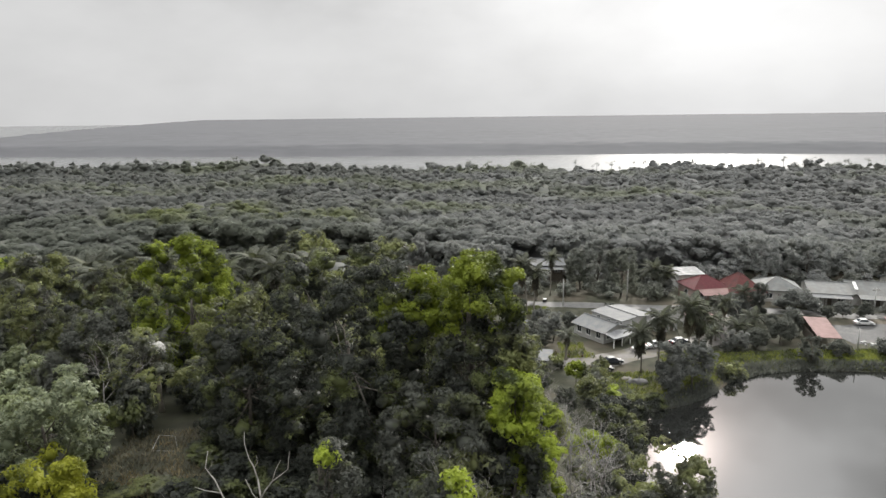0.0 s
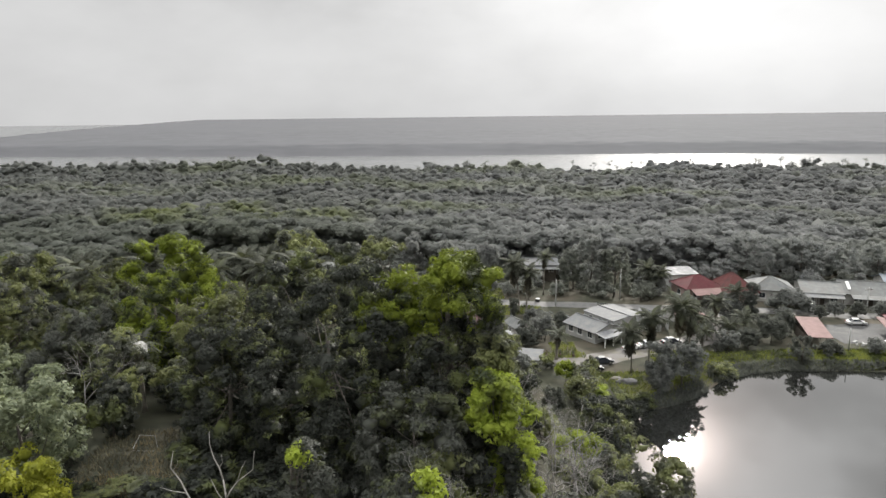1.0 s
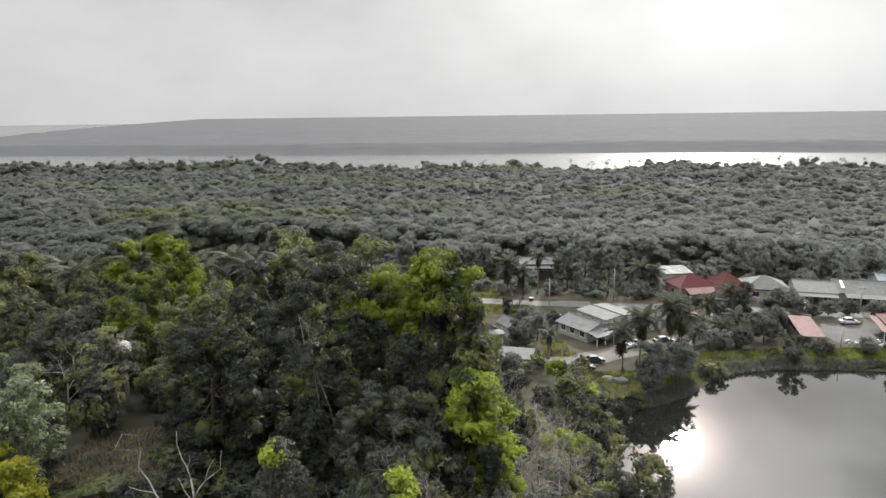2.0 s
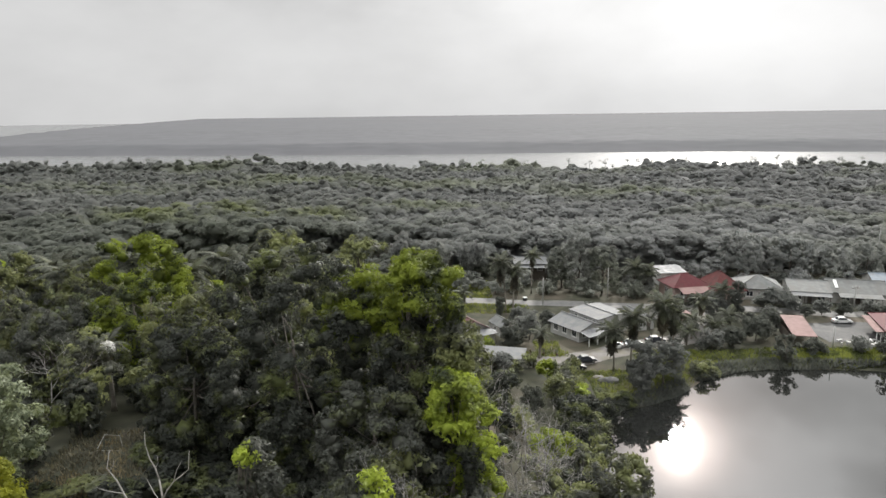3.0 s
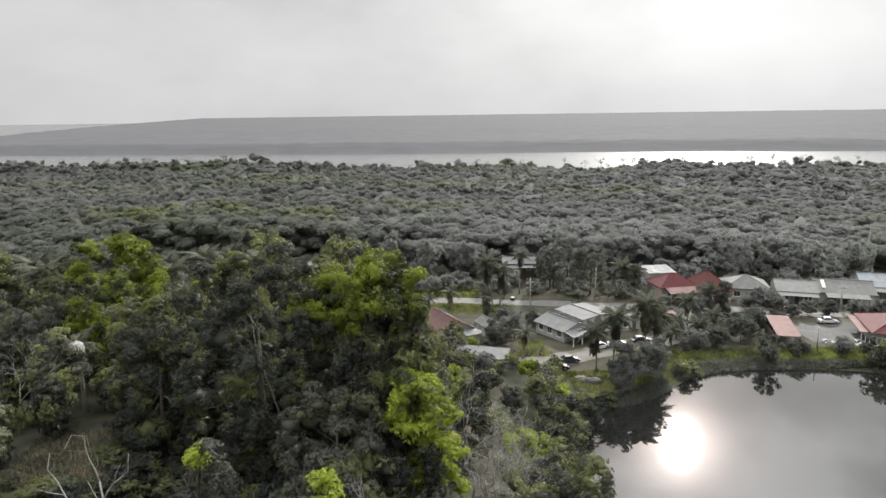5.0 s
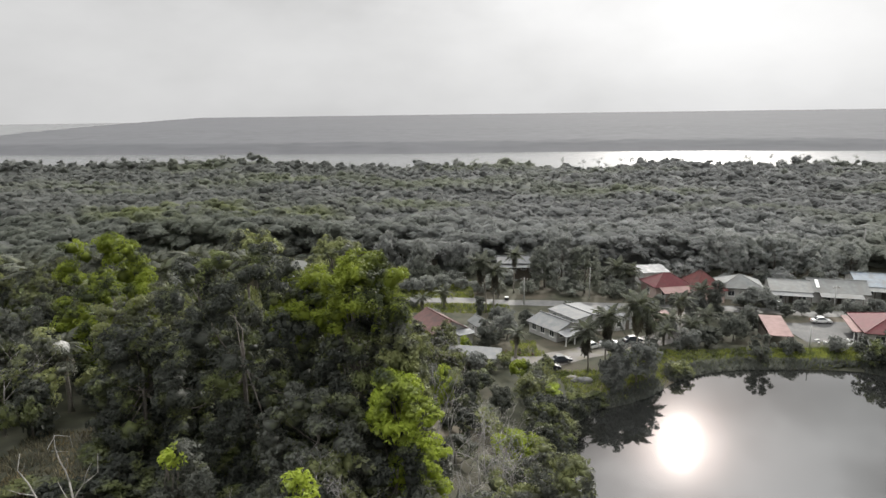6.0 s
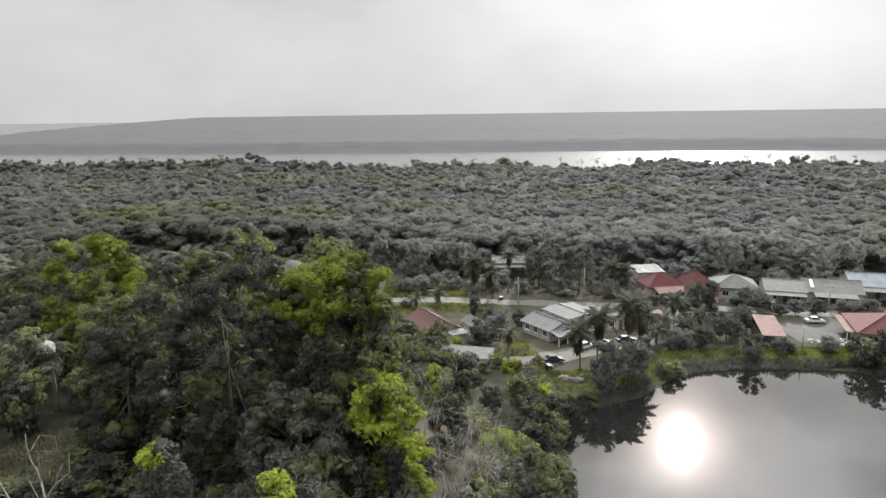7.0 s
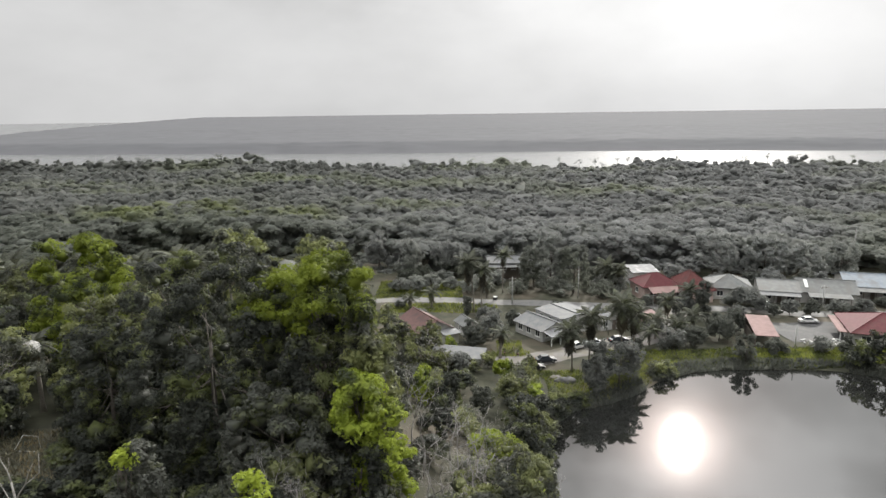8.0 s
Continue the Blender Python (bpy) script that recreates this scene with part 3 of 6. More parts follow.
# the hill's large trees
DARK_T = "tall broad-crowned tree with dark glossy leaves on the hill"
YEL_T = "tall tree with bright yellow-green sunlit crown on the hill"
for x, y, top, rad, kind, leaf, label in [
    (-9.2, 57.6, 33.8, 8.2, ("bell", 0.02, 0.2, 1.0), LEAF_DARK, DARK_T),
    # bright leaf on the cap, dark leaf below: sunlit top and shade by colour
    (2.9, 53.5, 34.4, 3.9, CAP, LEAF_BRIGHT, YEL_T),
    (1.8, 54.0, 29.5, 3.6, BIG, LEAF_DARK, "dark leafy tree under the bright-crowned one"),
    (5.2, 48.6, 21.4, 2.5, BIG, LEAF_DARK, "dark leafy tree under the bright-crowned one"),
    (5.6, 52.5, 29.4, 2.0, ("dome", 0.3, 0.25, 1.0), LEAF_MID, "slim young tree with bright yellow-green leaves"),
    (-32.5, 79, 31.5, 6.3, BIG, LEAF_BRIGHT, YEL_T),
    (-24.7, 112.5, 26.6, 5.8, FLAT, LEAF_MID, "tall open-crowned tree at the foot of the hill"),
    (-9.5, 111.5, 25.4, 5.0, ("flat", 0.74, 0.28, 0.7), LEAF_MID, "slender flat-topped tree with sparse foliage"),
    (-1.0, 50.2, 24.6, 4.7, ("bell", 0.02, 0.2, 1.0), LEAF_GREY, "rounded grey-green tree on the slope"),
    # bright-leaved crown added as the sunlit right rim of the great tree
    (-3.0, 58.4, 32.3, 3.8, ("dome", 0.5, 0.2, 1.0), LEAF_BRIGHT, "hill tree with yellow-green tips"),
    (-1.5, 70, 28.0, 4.4, RAGGED, LEAF_MID, "hill tree with loose mid-green foliage"),
    (3.5, 66, 25.5, 3.6, RAGGED, LEAF_GREY, "hill tree with loose grey-green foliage"),
    # dark leaf colour imitates the shade beneath the great tree
    (-14.0, 66.5, 20.5, 3.4, BIG, LEAF_DARK, "low tree under the great tree, coloured dark for its shade"),
    (-13.5, 72.0, 21.0, 3.6, BIG, LEAF_DARK, "low tree under the great tree, coloured dark for its shade"),
    (-25.5, 66.5, 20.0, 3.2, BIG, LEAF_DARK, "low tree under the great tree, coloured dark for its shade"),
    (-26.0, 72.5, 20.5, 3.6, BIG, LEAF_DARK, "low tree under the great tree, coloured dark for its shade"),
    (-20.0, 69.5, 21.0, 3.6, BIG, LEAF_DARK, "low tree under the great tree, coloured dark for its shade"),
    (-18.6, 57, 27.6, 4.6, ("bell", 0.02, 0.2, 1.0), LEAF_DARK, DARK_T),
    (-20.5, 63, 28.8, 5.2, RAGGED, LEAF_MID, "hill tree with yellow-green tips"),
    (-30.2, 46, 28.4, 4.3, RAGGED, LEAF_PALE, "pale-leaved tree with large silvery leaves"),
    (-28.6, 41.5, 23.2, 3.4, BIG, LEAF_YELLOW, "bushy tree with bright yellow-green leaves"),
    (-31.0, 61.5, 25.2, 3.6, RAGGED, LEAF_MID, "small open tree with grey limbs"),
    (-39.5, 71, 24.5, 4.3, BIG, LEAF_GREY, "rounded grey-green tree on the slope"),
    (-49.5, 76, 27.5, 5.0, BIG, LEAF_MID, "hill tree with loose mid-green foliage"),
    (-45.5, 88, 26.8, 5.0, RAGGED, LEAF_MID, "hill tree with loose mid-green foliage"),
    (-60, 93, 27.5, 5.5, BIG, LEAF_MID, "hill tree with loose mid-green foliage"),
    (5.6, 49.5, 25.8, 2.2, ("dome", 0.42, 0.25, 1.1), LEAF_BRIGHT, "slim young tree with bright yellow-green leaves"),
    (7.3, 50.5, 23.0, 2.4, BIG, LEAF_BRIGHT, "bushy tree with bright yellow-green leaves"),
    (6.4, 54, 27.0, 2.2, COLUMN, LEAF_MID, "slim young tree with bright yellow-green leaves"),
    (-7.4, 39.2, 25.2, 2.2, RAGGED, LEAF_GREY, "grey-green shrubby tree on the hill"),
    (-7.75, 38.6, 25.1, 0.85, TIP, LEAF_BRIGHT, "sapling with a tuft of yellow leaves"),
    (0.2, 36.7, 24.3, 1.4, ("ragged", 0.72, 0.24, 0.8), LEAF_BRIGHT, "bushy tree with bright yellow-green leaves"),
    (17.3, 47.6, 20.4, 2.4, RAGGED, LEAF_MID, "leafy shrub tree above the pond"),
    (19.6, 47.8, 18.6, 1.9, BIG, LEAF_MID, "leafy shrub tree above the pond"),
    (14.2, 46.0, 18.0, 2.4, BIG, LEAF_MID, "bushy tree with mid-green leaves above the pond"),
]:
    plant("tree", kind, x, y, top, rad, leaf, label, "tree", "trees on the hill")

# waterside and village trees
ROUND_L = "dense rounded dark green garden tree"
for name, x, y, h, rad, kind, leaf, label in [
    ("tree", 36.8, 103.2, 9.2, 2.9, ("column", 0.02, 0.2, 1.0), LEAF_GARDEN_HAZED, "dark narrow tree at the pond's edge"),
    ("tree", 41.4, 105.2, 7.6, 4.0, RAGGED, LEAF_GARDEN_HAZED, "dark spreading tree at the pond's edge"),
    ("shrub", 50.5, 110.5, 3.2, 2.6, SHRUB, LEAF_MID, "low shrub on the pond's bank"),
    ("shrub", 33.0, 99.8, 1.6, 2.0, SHRUB, LEAF_DARK, "low shrub on the pond's bank"),
    ("shrub", 27.4, 91.4, 4.2, 2.6, SHRUB, LEAF_DARK, "dark shrub overhanging the pond"),
    ("shrub", 30.0, 96.2, 2.2, 2.0, SHRUB, LEAF_DARK, "dark shrub overhanging the pond"),
    ("shrub", 25.4, 86.6, 5.0, 2.8, SHRUB, LEAF_MID, "dark shrub overhanging the pond"),
    ("shrub", 24.6, 81.0, 5.4, 2.7, SHRUB, LEAF_DARK, "dark shrub overhanging the pond"),
    ("shrub", 33.6, 98.8, 1.6, 1.8, SMALL, LEAF_DARK, "dark shrub overhanging the pond"),
    ("shrub", 23.6, 91.0, 4.6, 2.6, SHRUB, LEAF_DARK, "dark shrub overhanging the pond"),
    ("shrub", 26.6, 95.0, 3.0, 2.2, SHRUB, LEAF_DARK, "dark shrub overhanging the pond"),
    ("shrub", 29.6, 99.0, 1.6, 1.8, SMALL, LEAF_MID, "low shrub on the pond's bank"),
    ("shrub", 22.6, 86.0, 5.2, 2.8, SHRUB, LEAF_DARK, "dark shrub overhanging the pond"),
    ("shrub", 22.0, 80.0, 5.6, 2.8, SHRUB, LEAF_DARK, "dark shrub overhanging the pond"),
    ("shrub", 21.4, 74.0, 5.6, 2.8, SHRUB, LEAF_MID, "dark shrub overhanging the pond"),
    ("shrub", 26.0, 100.0, 2.4, 2.4, SMALL, LEAF_BRIGHT, "yellow-green shrub near the pond"),
    ("shrub", 23.0, 97.0, 4.2, 2.6, SMALL, LEAF_MID, "leafy shrub near the pond"),
    ("tree", 66.3, 125.6, 5.6, 3.5, SMALL_FAR, LEAF_GARDEN_DARK_HAZED, ROUND_L),
    ("tree", 71.0, 130.6, 5.4, 3.0, SMALL_FAR, LEAF_GARDEN_DARK_HAZED, ROUND_L),
    ("tree", 67.2, 115.6, 5.4, 2.9, RAGGED, LEAF_GARDEN_DARK_HAZED, "ragged dark tree leaning over the pond"),
    ("tree", 56.2, 122.0, 4.4, 3.0, RAGGED, LEAF_GARDEN_HAZED, "untidy grey-green garden tree"),
    ("tree", 60.5, 122.8, 4.4, 2.8, SMALL_FAR, LEAF_GARDEN_DARK_HAZED, ROUND_L),
    ("shrub", 59.2, 150.4, 3.2, 1.9, SHRUB_FAR, LEAF_GARDEN_HAZED, "untidy shrub before the red-roofed house"),
    ("shrub", 63.0, 149.6, 3.4, 2.1, SHRUB_FAR, LEAF_GARDEN_DARK_HAZED, "untidy shrub before the red-roofed house"),
    ("shrub", 67.2, 149.4, 3.8, 2.4, SMALL_FAR, LEAF_GARDEN_HAZED, "untidy shrub before the red-roofed house"),
    ("tree", 68.4, 139.5, 9.0, 2.6, COLUMN, LEAF_GARDEN_DARK_HAZED, "tall drooping dark tree between houses"),
    ("tree", 64.0, 139.5, 6.2, 3.6, SMALL_FAR, LEAF_GARDEN_HAZED, "untidy grey-green garden tree"),
    ("tree", 80.0, 146.0, 5.8, 5.6, SMALL_FAR, LEAF_GARDEN_HAZED, "wide low spreading tree beside the road"),
    ("shrub", 84.5, 141.0, 3.2, 2.0, SMALL_FAR, LEAF_GARDEN_DARK_HAZED, "clipped round bush in the yard"),
    ("shrub", 88.5, 142.0, 3.8, 2.3, SMALL_FAR, LEAF_GARDEN_HAZED, "clipped round bush in the yard"),
    ("shrub", 93.0, 141.6, 4.2, 2.5, SMALL_FAR, LEAF_GARDEN_DARK_HAZED, "clipped round bush in the yard"),
    ("tree", 44.2, 162.5, 12.6, 4.4, BIG, LEAF_GARDEN_HAZED, "large dark tree behind the houses"),
    ("tree", 38.5, 165.0, 15.8, 4.6, BIG, LEAF_FRONT_HAZED, "large dark tree behind the houses"),
    ("tree", 35.0, 168.5, 12.0, 4.2, BIG, LEAF_GARDEN_HAZED, "large dark tree behind the houses"),
    ("tree", 49.5, 157.5, 4.8, 4.2, RAGGED, LEAF_FOREST_HAZED, "pale feathery tree beside the road"),
    ("tree", 55.5, 164.0, 6.5, 4.0, RAGGED, LEAF_FOREST_HAZED, "untidy grey-green garden tree"),
    ("tree", 86.6, 181.0, 12.5, 7.5, BIG, LEAF_EDGE_HAZED, "large rounded tree at the forest's edge"),
    ("tree", 100.0, 179.0, 11.5, 7.0, BIG, LEAF_EDGE_HAZED, "large rounded tree at the forest's edge"),
    ("tree", 110.0, 177.0, 9.4, 5.0, BIG, LEAF_EDGE_HAZED, "large rounded tree at the forest's edge"),
    ("tree", 120.0, 177.0, 10.0, 5.0, BIG, LEAF_EDGE_HAZED, "large rounded tree at the forest's edge"),
    ("tree", 2.0, 178.0, 12.0, 5.2, SMALL_FAR, LEAF_FOREST_HAZED, "large rounded tree at the forest's edge"),
    ("tree", 12.0, 181.0, 11.0, 5.0, SMALL_FAR, LEAF_FOREST_HAZED, "large rounded tree at the forest's edge"),
    ("tree", -8.0, 190.0, 12.0, 5.5, SMALL_FAR, LEAF_FOREST_HAZED, "large rounded tree at the forest's edge"),
    ("shrub", 60.8, 133.6, 3.4, 2.2, SHRUB_FAR, LEAF_GARDEN_DARK_HAZED, "untidy shrub beside the lane"),
    ("shrub", 55.6, 130.6, 3.0, 2.0, SHRUB_FAR, LEAF_GARDEN_HAZED, "untidy shrub beside the lane"),
    ("shrub", 48.6, 121.4, 2.8, 2.0, SHRUB_FAR, LEAF_GARDEN_DARK_HAZED, "untidy shrub beside the lane"),
    ("shrub", 16.8, 144.5, 4.8, 1.3, COLUMN, LEAF_GARDEN_DARK_HAZED, "clipped columnar bush beside the road"),
    ("shrub", 20.5, 141.0, 3.2, 2.2, SMALL_FAR, LEAF_GARDEN_HAZED, "low garden bush behind the hut"),
    ("tree", 17.5, 124.5, 5.8, 3.0, RAGGED, LEAF_GARDEN_DARK_HAZED, "ragged dark tree beside the hut"),
    ("tree", 21.5, 128.0, 6.2, 3.0, RAGGED, LEAF_GARDEN_HAZED, "untidy grey-green garden tree"),
    ("shrub", 13.0, 121.5, 3.6, 1.8, SHRUB_FAR, LEAF_BRIGHT, "bright green garden shrub"),
    ("shrub", 9.5, 113.0, 2.6, 1.8, SHRUB_FAR, LEAF_MID, "leafy garden shrub beside the shed"),
    ("shrub", 13.5, 111.8, 2.8, 1.9, SHRUB, LEAF_GREY, "leafy garden shrub beside the shed"),
    ("shrub", 17.5, 110.6, 2.4, 1.7, SHRUB, LEAF_MID, "leafy garden shrub beside the shed"),
    ("tree", 86.0, 112.8, 5.6, 3.8, RAGGED, LEAF_DARK, "ragged dark tree leaning over the pond"),
    ("tree", 0.5, 126.0, 9.0, 3.6, RAGGED, LEAF_MID, "leafy tree hiding the brown-roofed house"),
    ("tree", 3.8, 121.0, 7.0, 3.2, RAGGED, LEAF_MID, "leafy tree hiding the brown-roofed house"),
    ("tree", 9.0, 119.0, 7.6, 3.0, RAGGED, LEAF_MID, "leafy tree hiding the brown-roofed house"),
    ("tree", 11.0, 110.0, 5.2, 2.4, RAGGED, LEAF_MID, "leafy tree beside the tin shed"),
    ("tree", 15.0, 110.5, 4.4, 2.2, RAGGED, LEAF_GARDEN_HAZED, "leafy tree beside the tin shed"),
    ("tree", 7.5, 110.5, 6.0, 2.8, RAGGED, LEAF_MID, "leafy tree beside the tin shed"),
    ("shrub", 19.6, 113.2, 3.0, 1.8, SHRUB_FAR, LEAF_MID, "leafy garden shrub beside the shed"),
    ("tree", 91.0, 111.5, 7.0, 4.6, RAGGED, LEAF_DARK, "ragged dark tree leaning over the pond"),
    ("tree", 94.5, 103.0, 8.5, 4.5, RAGGED, LEAF_DARK, "ragged dark tree leaning over the pond"),
    ("tree", 91.5, 92.0, 8.5, 4.2, RAGGED, LEAF_DARK, "ragged dark tree leaning over the pond"),
    ("tree", 88.5, 80.0, 8.5, 4.2, RAGGED, LEAF_DARK, "ragged dark tree leaning over the pond"),
    ("shrub", 99.0, 141.5, 4.0, 3.0, SHRUB_FAR, LEAF_GARDEN_HAZED, "low garden bush beside the road"),
    ("shrub", 103.0, 139.5, 4.5, 3.2, SMALL_FAR, LEAF_GARDEN_HAZED, "low garden bush beside the road"),
    ("shrub", 97.5, 119.0, 3.4, 2.6, SHRUB_FAR, LEAF_MID, "low garden bush beside the road"),
]:
    plant(name, kind, x, y, height(x, y) + h, rad * (0.86 if y > 115 else 1), leaf, label, "tree" if name == "tree" else "bush", "garden and waterside trees")

# scrub over the slope between hill and pond, and the wood on the hill's flanks
scrub = np.random.default_rng(91)
placed = []


def free_spot(x, y, gap):
    for px, py in placed:
        if (px - x) ** 2 + (py - y) ** 2 < gap * gap:
            return False
    placed.append((x, y))
    return True


tries = 0
made = 0
while made < 225 and tries < 14000:
    tries += 1
    x, y = scrub.uniform(-75, 27), scrub.uniform(32, 150)
    if x > 2 and y > 108 or y > 118 and x > -8 or float(pond_distance(x, y)) < 1.8 or x < -0.72 * y - 6:
        continue
    if -31 < x < -23 and 49 < y < 59 or -24 < x < -3 and 41 < y < 58:
        continue
    if not free_spot(x, y, 3.1 if x > 3 else 2.9 if y < 57 else 4.4):
        continue
    made += 1
    z0 = height(x, y)
    pick = scrub.random()
    right = x > 6
    leaf = (LEAF_MID if pick < 0.4 else LEAF_BRIGHT if pick < 0.52 else LEAF_GREY if pick < 0.84 else LEAF_DARK) if right else (LEAF_MID if pick < 0.4 else LEAF_GREY if pick < 0.65 else LEAF_DARK)
    h = scrub.uniform(4.0, 6.5) if right else scrub.uniform(5, 9) + 4 * float(smooth((y - 70) / 40)) * float(smooth((-x - 5) / 20))
    # dark leaf replaces the mix here, deepening the hill's shade by colour
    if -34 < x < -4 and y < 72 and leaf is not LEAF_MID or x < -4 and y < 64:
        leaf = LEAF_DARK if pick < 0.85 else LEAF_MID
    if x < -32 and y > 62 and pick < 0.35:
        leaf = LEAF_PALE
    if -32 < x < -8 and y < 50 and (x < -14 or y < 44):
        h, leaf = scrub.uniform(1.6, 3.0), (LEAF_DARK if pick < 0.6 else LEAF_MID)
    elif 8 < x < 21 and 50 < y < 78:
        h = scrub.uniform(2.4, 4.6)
    # shade of the hollow put into the leaf colour
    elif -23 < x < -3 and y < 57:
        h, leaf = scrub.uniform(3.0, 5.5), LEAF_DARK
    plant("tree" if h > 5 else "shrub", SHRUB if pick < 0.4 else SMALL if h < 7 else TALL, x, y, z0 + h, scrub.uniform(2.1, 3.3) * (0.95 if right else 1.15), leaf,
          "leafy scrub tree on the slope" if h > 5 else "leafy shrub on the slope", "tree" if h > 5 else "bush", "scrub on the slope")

# growth in the hollow under the great tree, its shade put into dark leaf colour
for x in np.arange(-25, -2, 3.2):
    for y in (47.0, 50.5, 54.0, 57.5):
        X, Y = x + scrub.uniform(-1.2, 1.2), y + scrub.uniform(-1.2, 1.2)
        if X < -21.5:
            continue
        plant("shrub", SHRUB if scrub.random() < 0.5 else SMALL, X, Y, height(X, Y) + scrub.uniform(1.8, 3.6), scrub.uniform(2.3, 3.1), LEAF_DARK, "low shrub in the hollow, coloured dark for shade", "bush", "shrubs in the hollow")

# untidy garden shrubs between the houses
BUILT = [(33, 131, 8.5), (39, 136, 8.5), (47.4, 138.5, 5), (63.3, 157, 7.5), (71.4, 156, 8), (64, 171.6, 5.5), (81.6, 158.4, 7.5), (93.8, 155.5, 9), (104.4, 153, 9), (115.6, 157.5, 10), (98.6, 126.4, 10), (7.6, 131.8, 7),
         (12.4, 127.6, 3.5), (16.4, 132.6, 4), (14.3, 116.2, 6), (27.8, 180, 6), (54, 135.2, 4.5), (53.2, 142, 4), (74.8, 126.2, 6.5), (87, 131, 9), (29, 113, 6), (44, 124, 6)]
made = tries = 0
while made < 66 and tries < 6000:
    tries += 1
    x, y = scrub.uniform(-4, 122), scrub.uniform(118, 186)
    on_road = abs(y - np.interp(x, [-60, -20, 5, 27, 45, 60, 76, 90, 130], [161, 158.5, 156.5, 154.5, 151.5, 149, 147.5, 143, 140])) < 4.2
    on_lane = 20 < x < 67 and abs(y - np.interp(x, [21, 27, 35, 42, 50, 58, 62, 66], [115, 115.5, 120, 123.5, 126, 131, 138, 147])) < 5
    if on_road or on_lane or 55 < x < 73 and y < 137 or any((x - bx) ** 2 + (y - by) ** 2 < br * br for bx, by, br in BUILT) or not free_spot(x, y, 3.2):
        continue
    made += 1
    pick = scrub.random()
    far = y > 160
    h = scrub.uniform(1.6, 3.6) * (1.6 if far else 1)
    plant("shrub", SHRUB_FAR if pick < 0.6 else SMALL_FAR, x, y, height(x, y) + h, h * scrub.uniform(0.55, 0.85), LEAF_FRONT_HAZED if far and pick < 0.8 else LEAF_GARDEN_HAZED if pick < 0.6 else LEAF_GARDEN_DARK_HAZED, "untidy garden shrub between the houses", "bush", "garden shrubs")

# ---------------------------------------------------------------- the forest plain


def template(seed, boughs, leaves, leaf, loose=0.14):
    """One far crown: a dome of rounded boughs of unlike size, with fine leaf sprays lying over them."""
    r = np.random.default_rng(seed)
    d = unit(r.standard_normal((boughs, 3)) * np.array([1, 1, 0.7]) + np.array([0, 0, 0.45]))
    c = d * r.uniform(0.35, 0.72, (boughs, 1)) * np.array([1, 1, 0.85])
    size = r.uniform(0.26, 0.48, boughs)
    v0, t0 = bodies(np.zeros((1, 3)), np.array([0.68]), ICO1, r, 0.1)
    v1, t1 = bodies(c, size * 0.9, ICO1, r, 0.1)
    per = max(1, leaves // boughs)
    e = unit(r.standard_normal((boughs, per, 3)) + 0.7 * d[:, None] + np.array([0, 0, 0.5]))
    p = (c[:, None] + e * (size[:, None, None] * r.uniform(0.86, 1.12, (boughs, per, 1))) * np.array([1, 1, 0.85])).reshape(-1, 3)
    n = len(p)
    nrm = unit(e.reshape(-1, 3) * 0.6 + r.standard_normal((n, 3)) * loose + np.array([0, 0, 0.7]))
    a = unit(np.cross(nrm, r.standard_normal((n, 3))))
    b = np.cross(nrm, a)
    s = leaf * r.uniform(0.6, 1.5, (n, 1))
    v2 = np.stack([p - a * s, p + b * s * 0.8, p + a * s - b * s * 0.3], 1).reshape(-1, 3)
    k = len(v0) + len(v1)
    return np.concatenate([v0, v1, v2]), np.zeros((0, 4), int), np.concatenate([t0, t1 + len(v0), k + np.arange(n * 3).reshape(n, 3)])


def forest(name, spots, temps, label, mat, seed):
    """Many crowns on short stems as one stretch of forest. spots: x, y, top, radius."""
    r = np.random.default_rng(seed)
    V, Q, T, n = [], [], [], 0
    for x, y, top, rad in spots:
        v, q, t = temps[r.integers(len(temps))]
        a = r.uniform(0, 6.28)
        ca, sa = math.cos(a), math.sin(a)
        w = v @ np.array([[ca, sa, 0], [-sa, ca, 0], [0, 0, 1]])
        tall = rad * r.uniform(0.64, 0.92)
        V.append(w * np.array([rad, rad, tall]) + np.array([x, y, top - tall]))
        Q.append(q + n)
        T.append(t + n)
        n += len(v)
    me_ = mesh_arrays(name, np.concatenate(V), np.concatenate(Q), np.concatenate(T), mat)
    me_.polygons.foreach_set("use_smooth", [True] * len(me_.polygons))
    return tagged(new(name, me_), label, "forest", kind="stuff")


fr = np.random.default_rng(5)


def village_or_hill(x, y):
    if -1 < x < 130 and y < 186 - 0.02 * x:
        return True
    if -45 < x <= -1 and y < 150:
        return True
    if -14 < x < 16 and y < 186:
        return True
    return y < 130 and x > -80


def canopy_swell(x, y):
    """How the canopy's height rolls, broad and in groups of trees."""
    return noise.noise(Vector((x * 0.012, y * 0.012, 3.1))) + 0.62 * noise.noise(Vector((x * 0.03, y * 0.045, 8.3)))


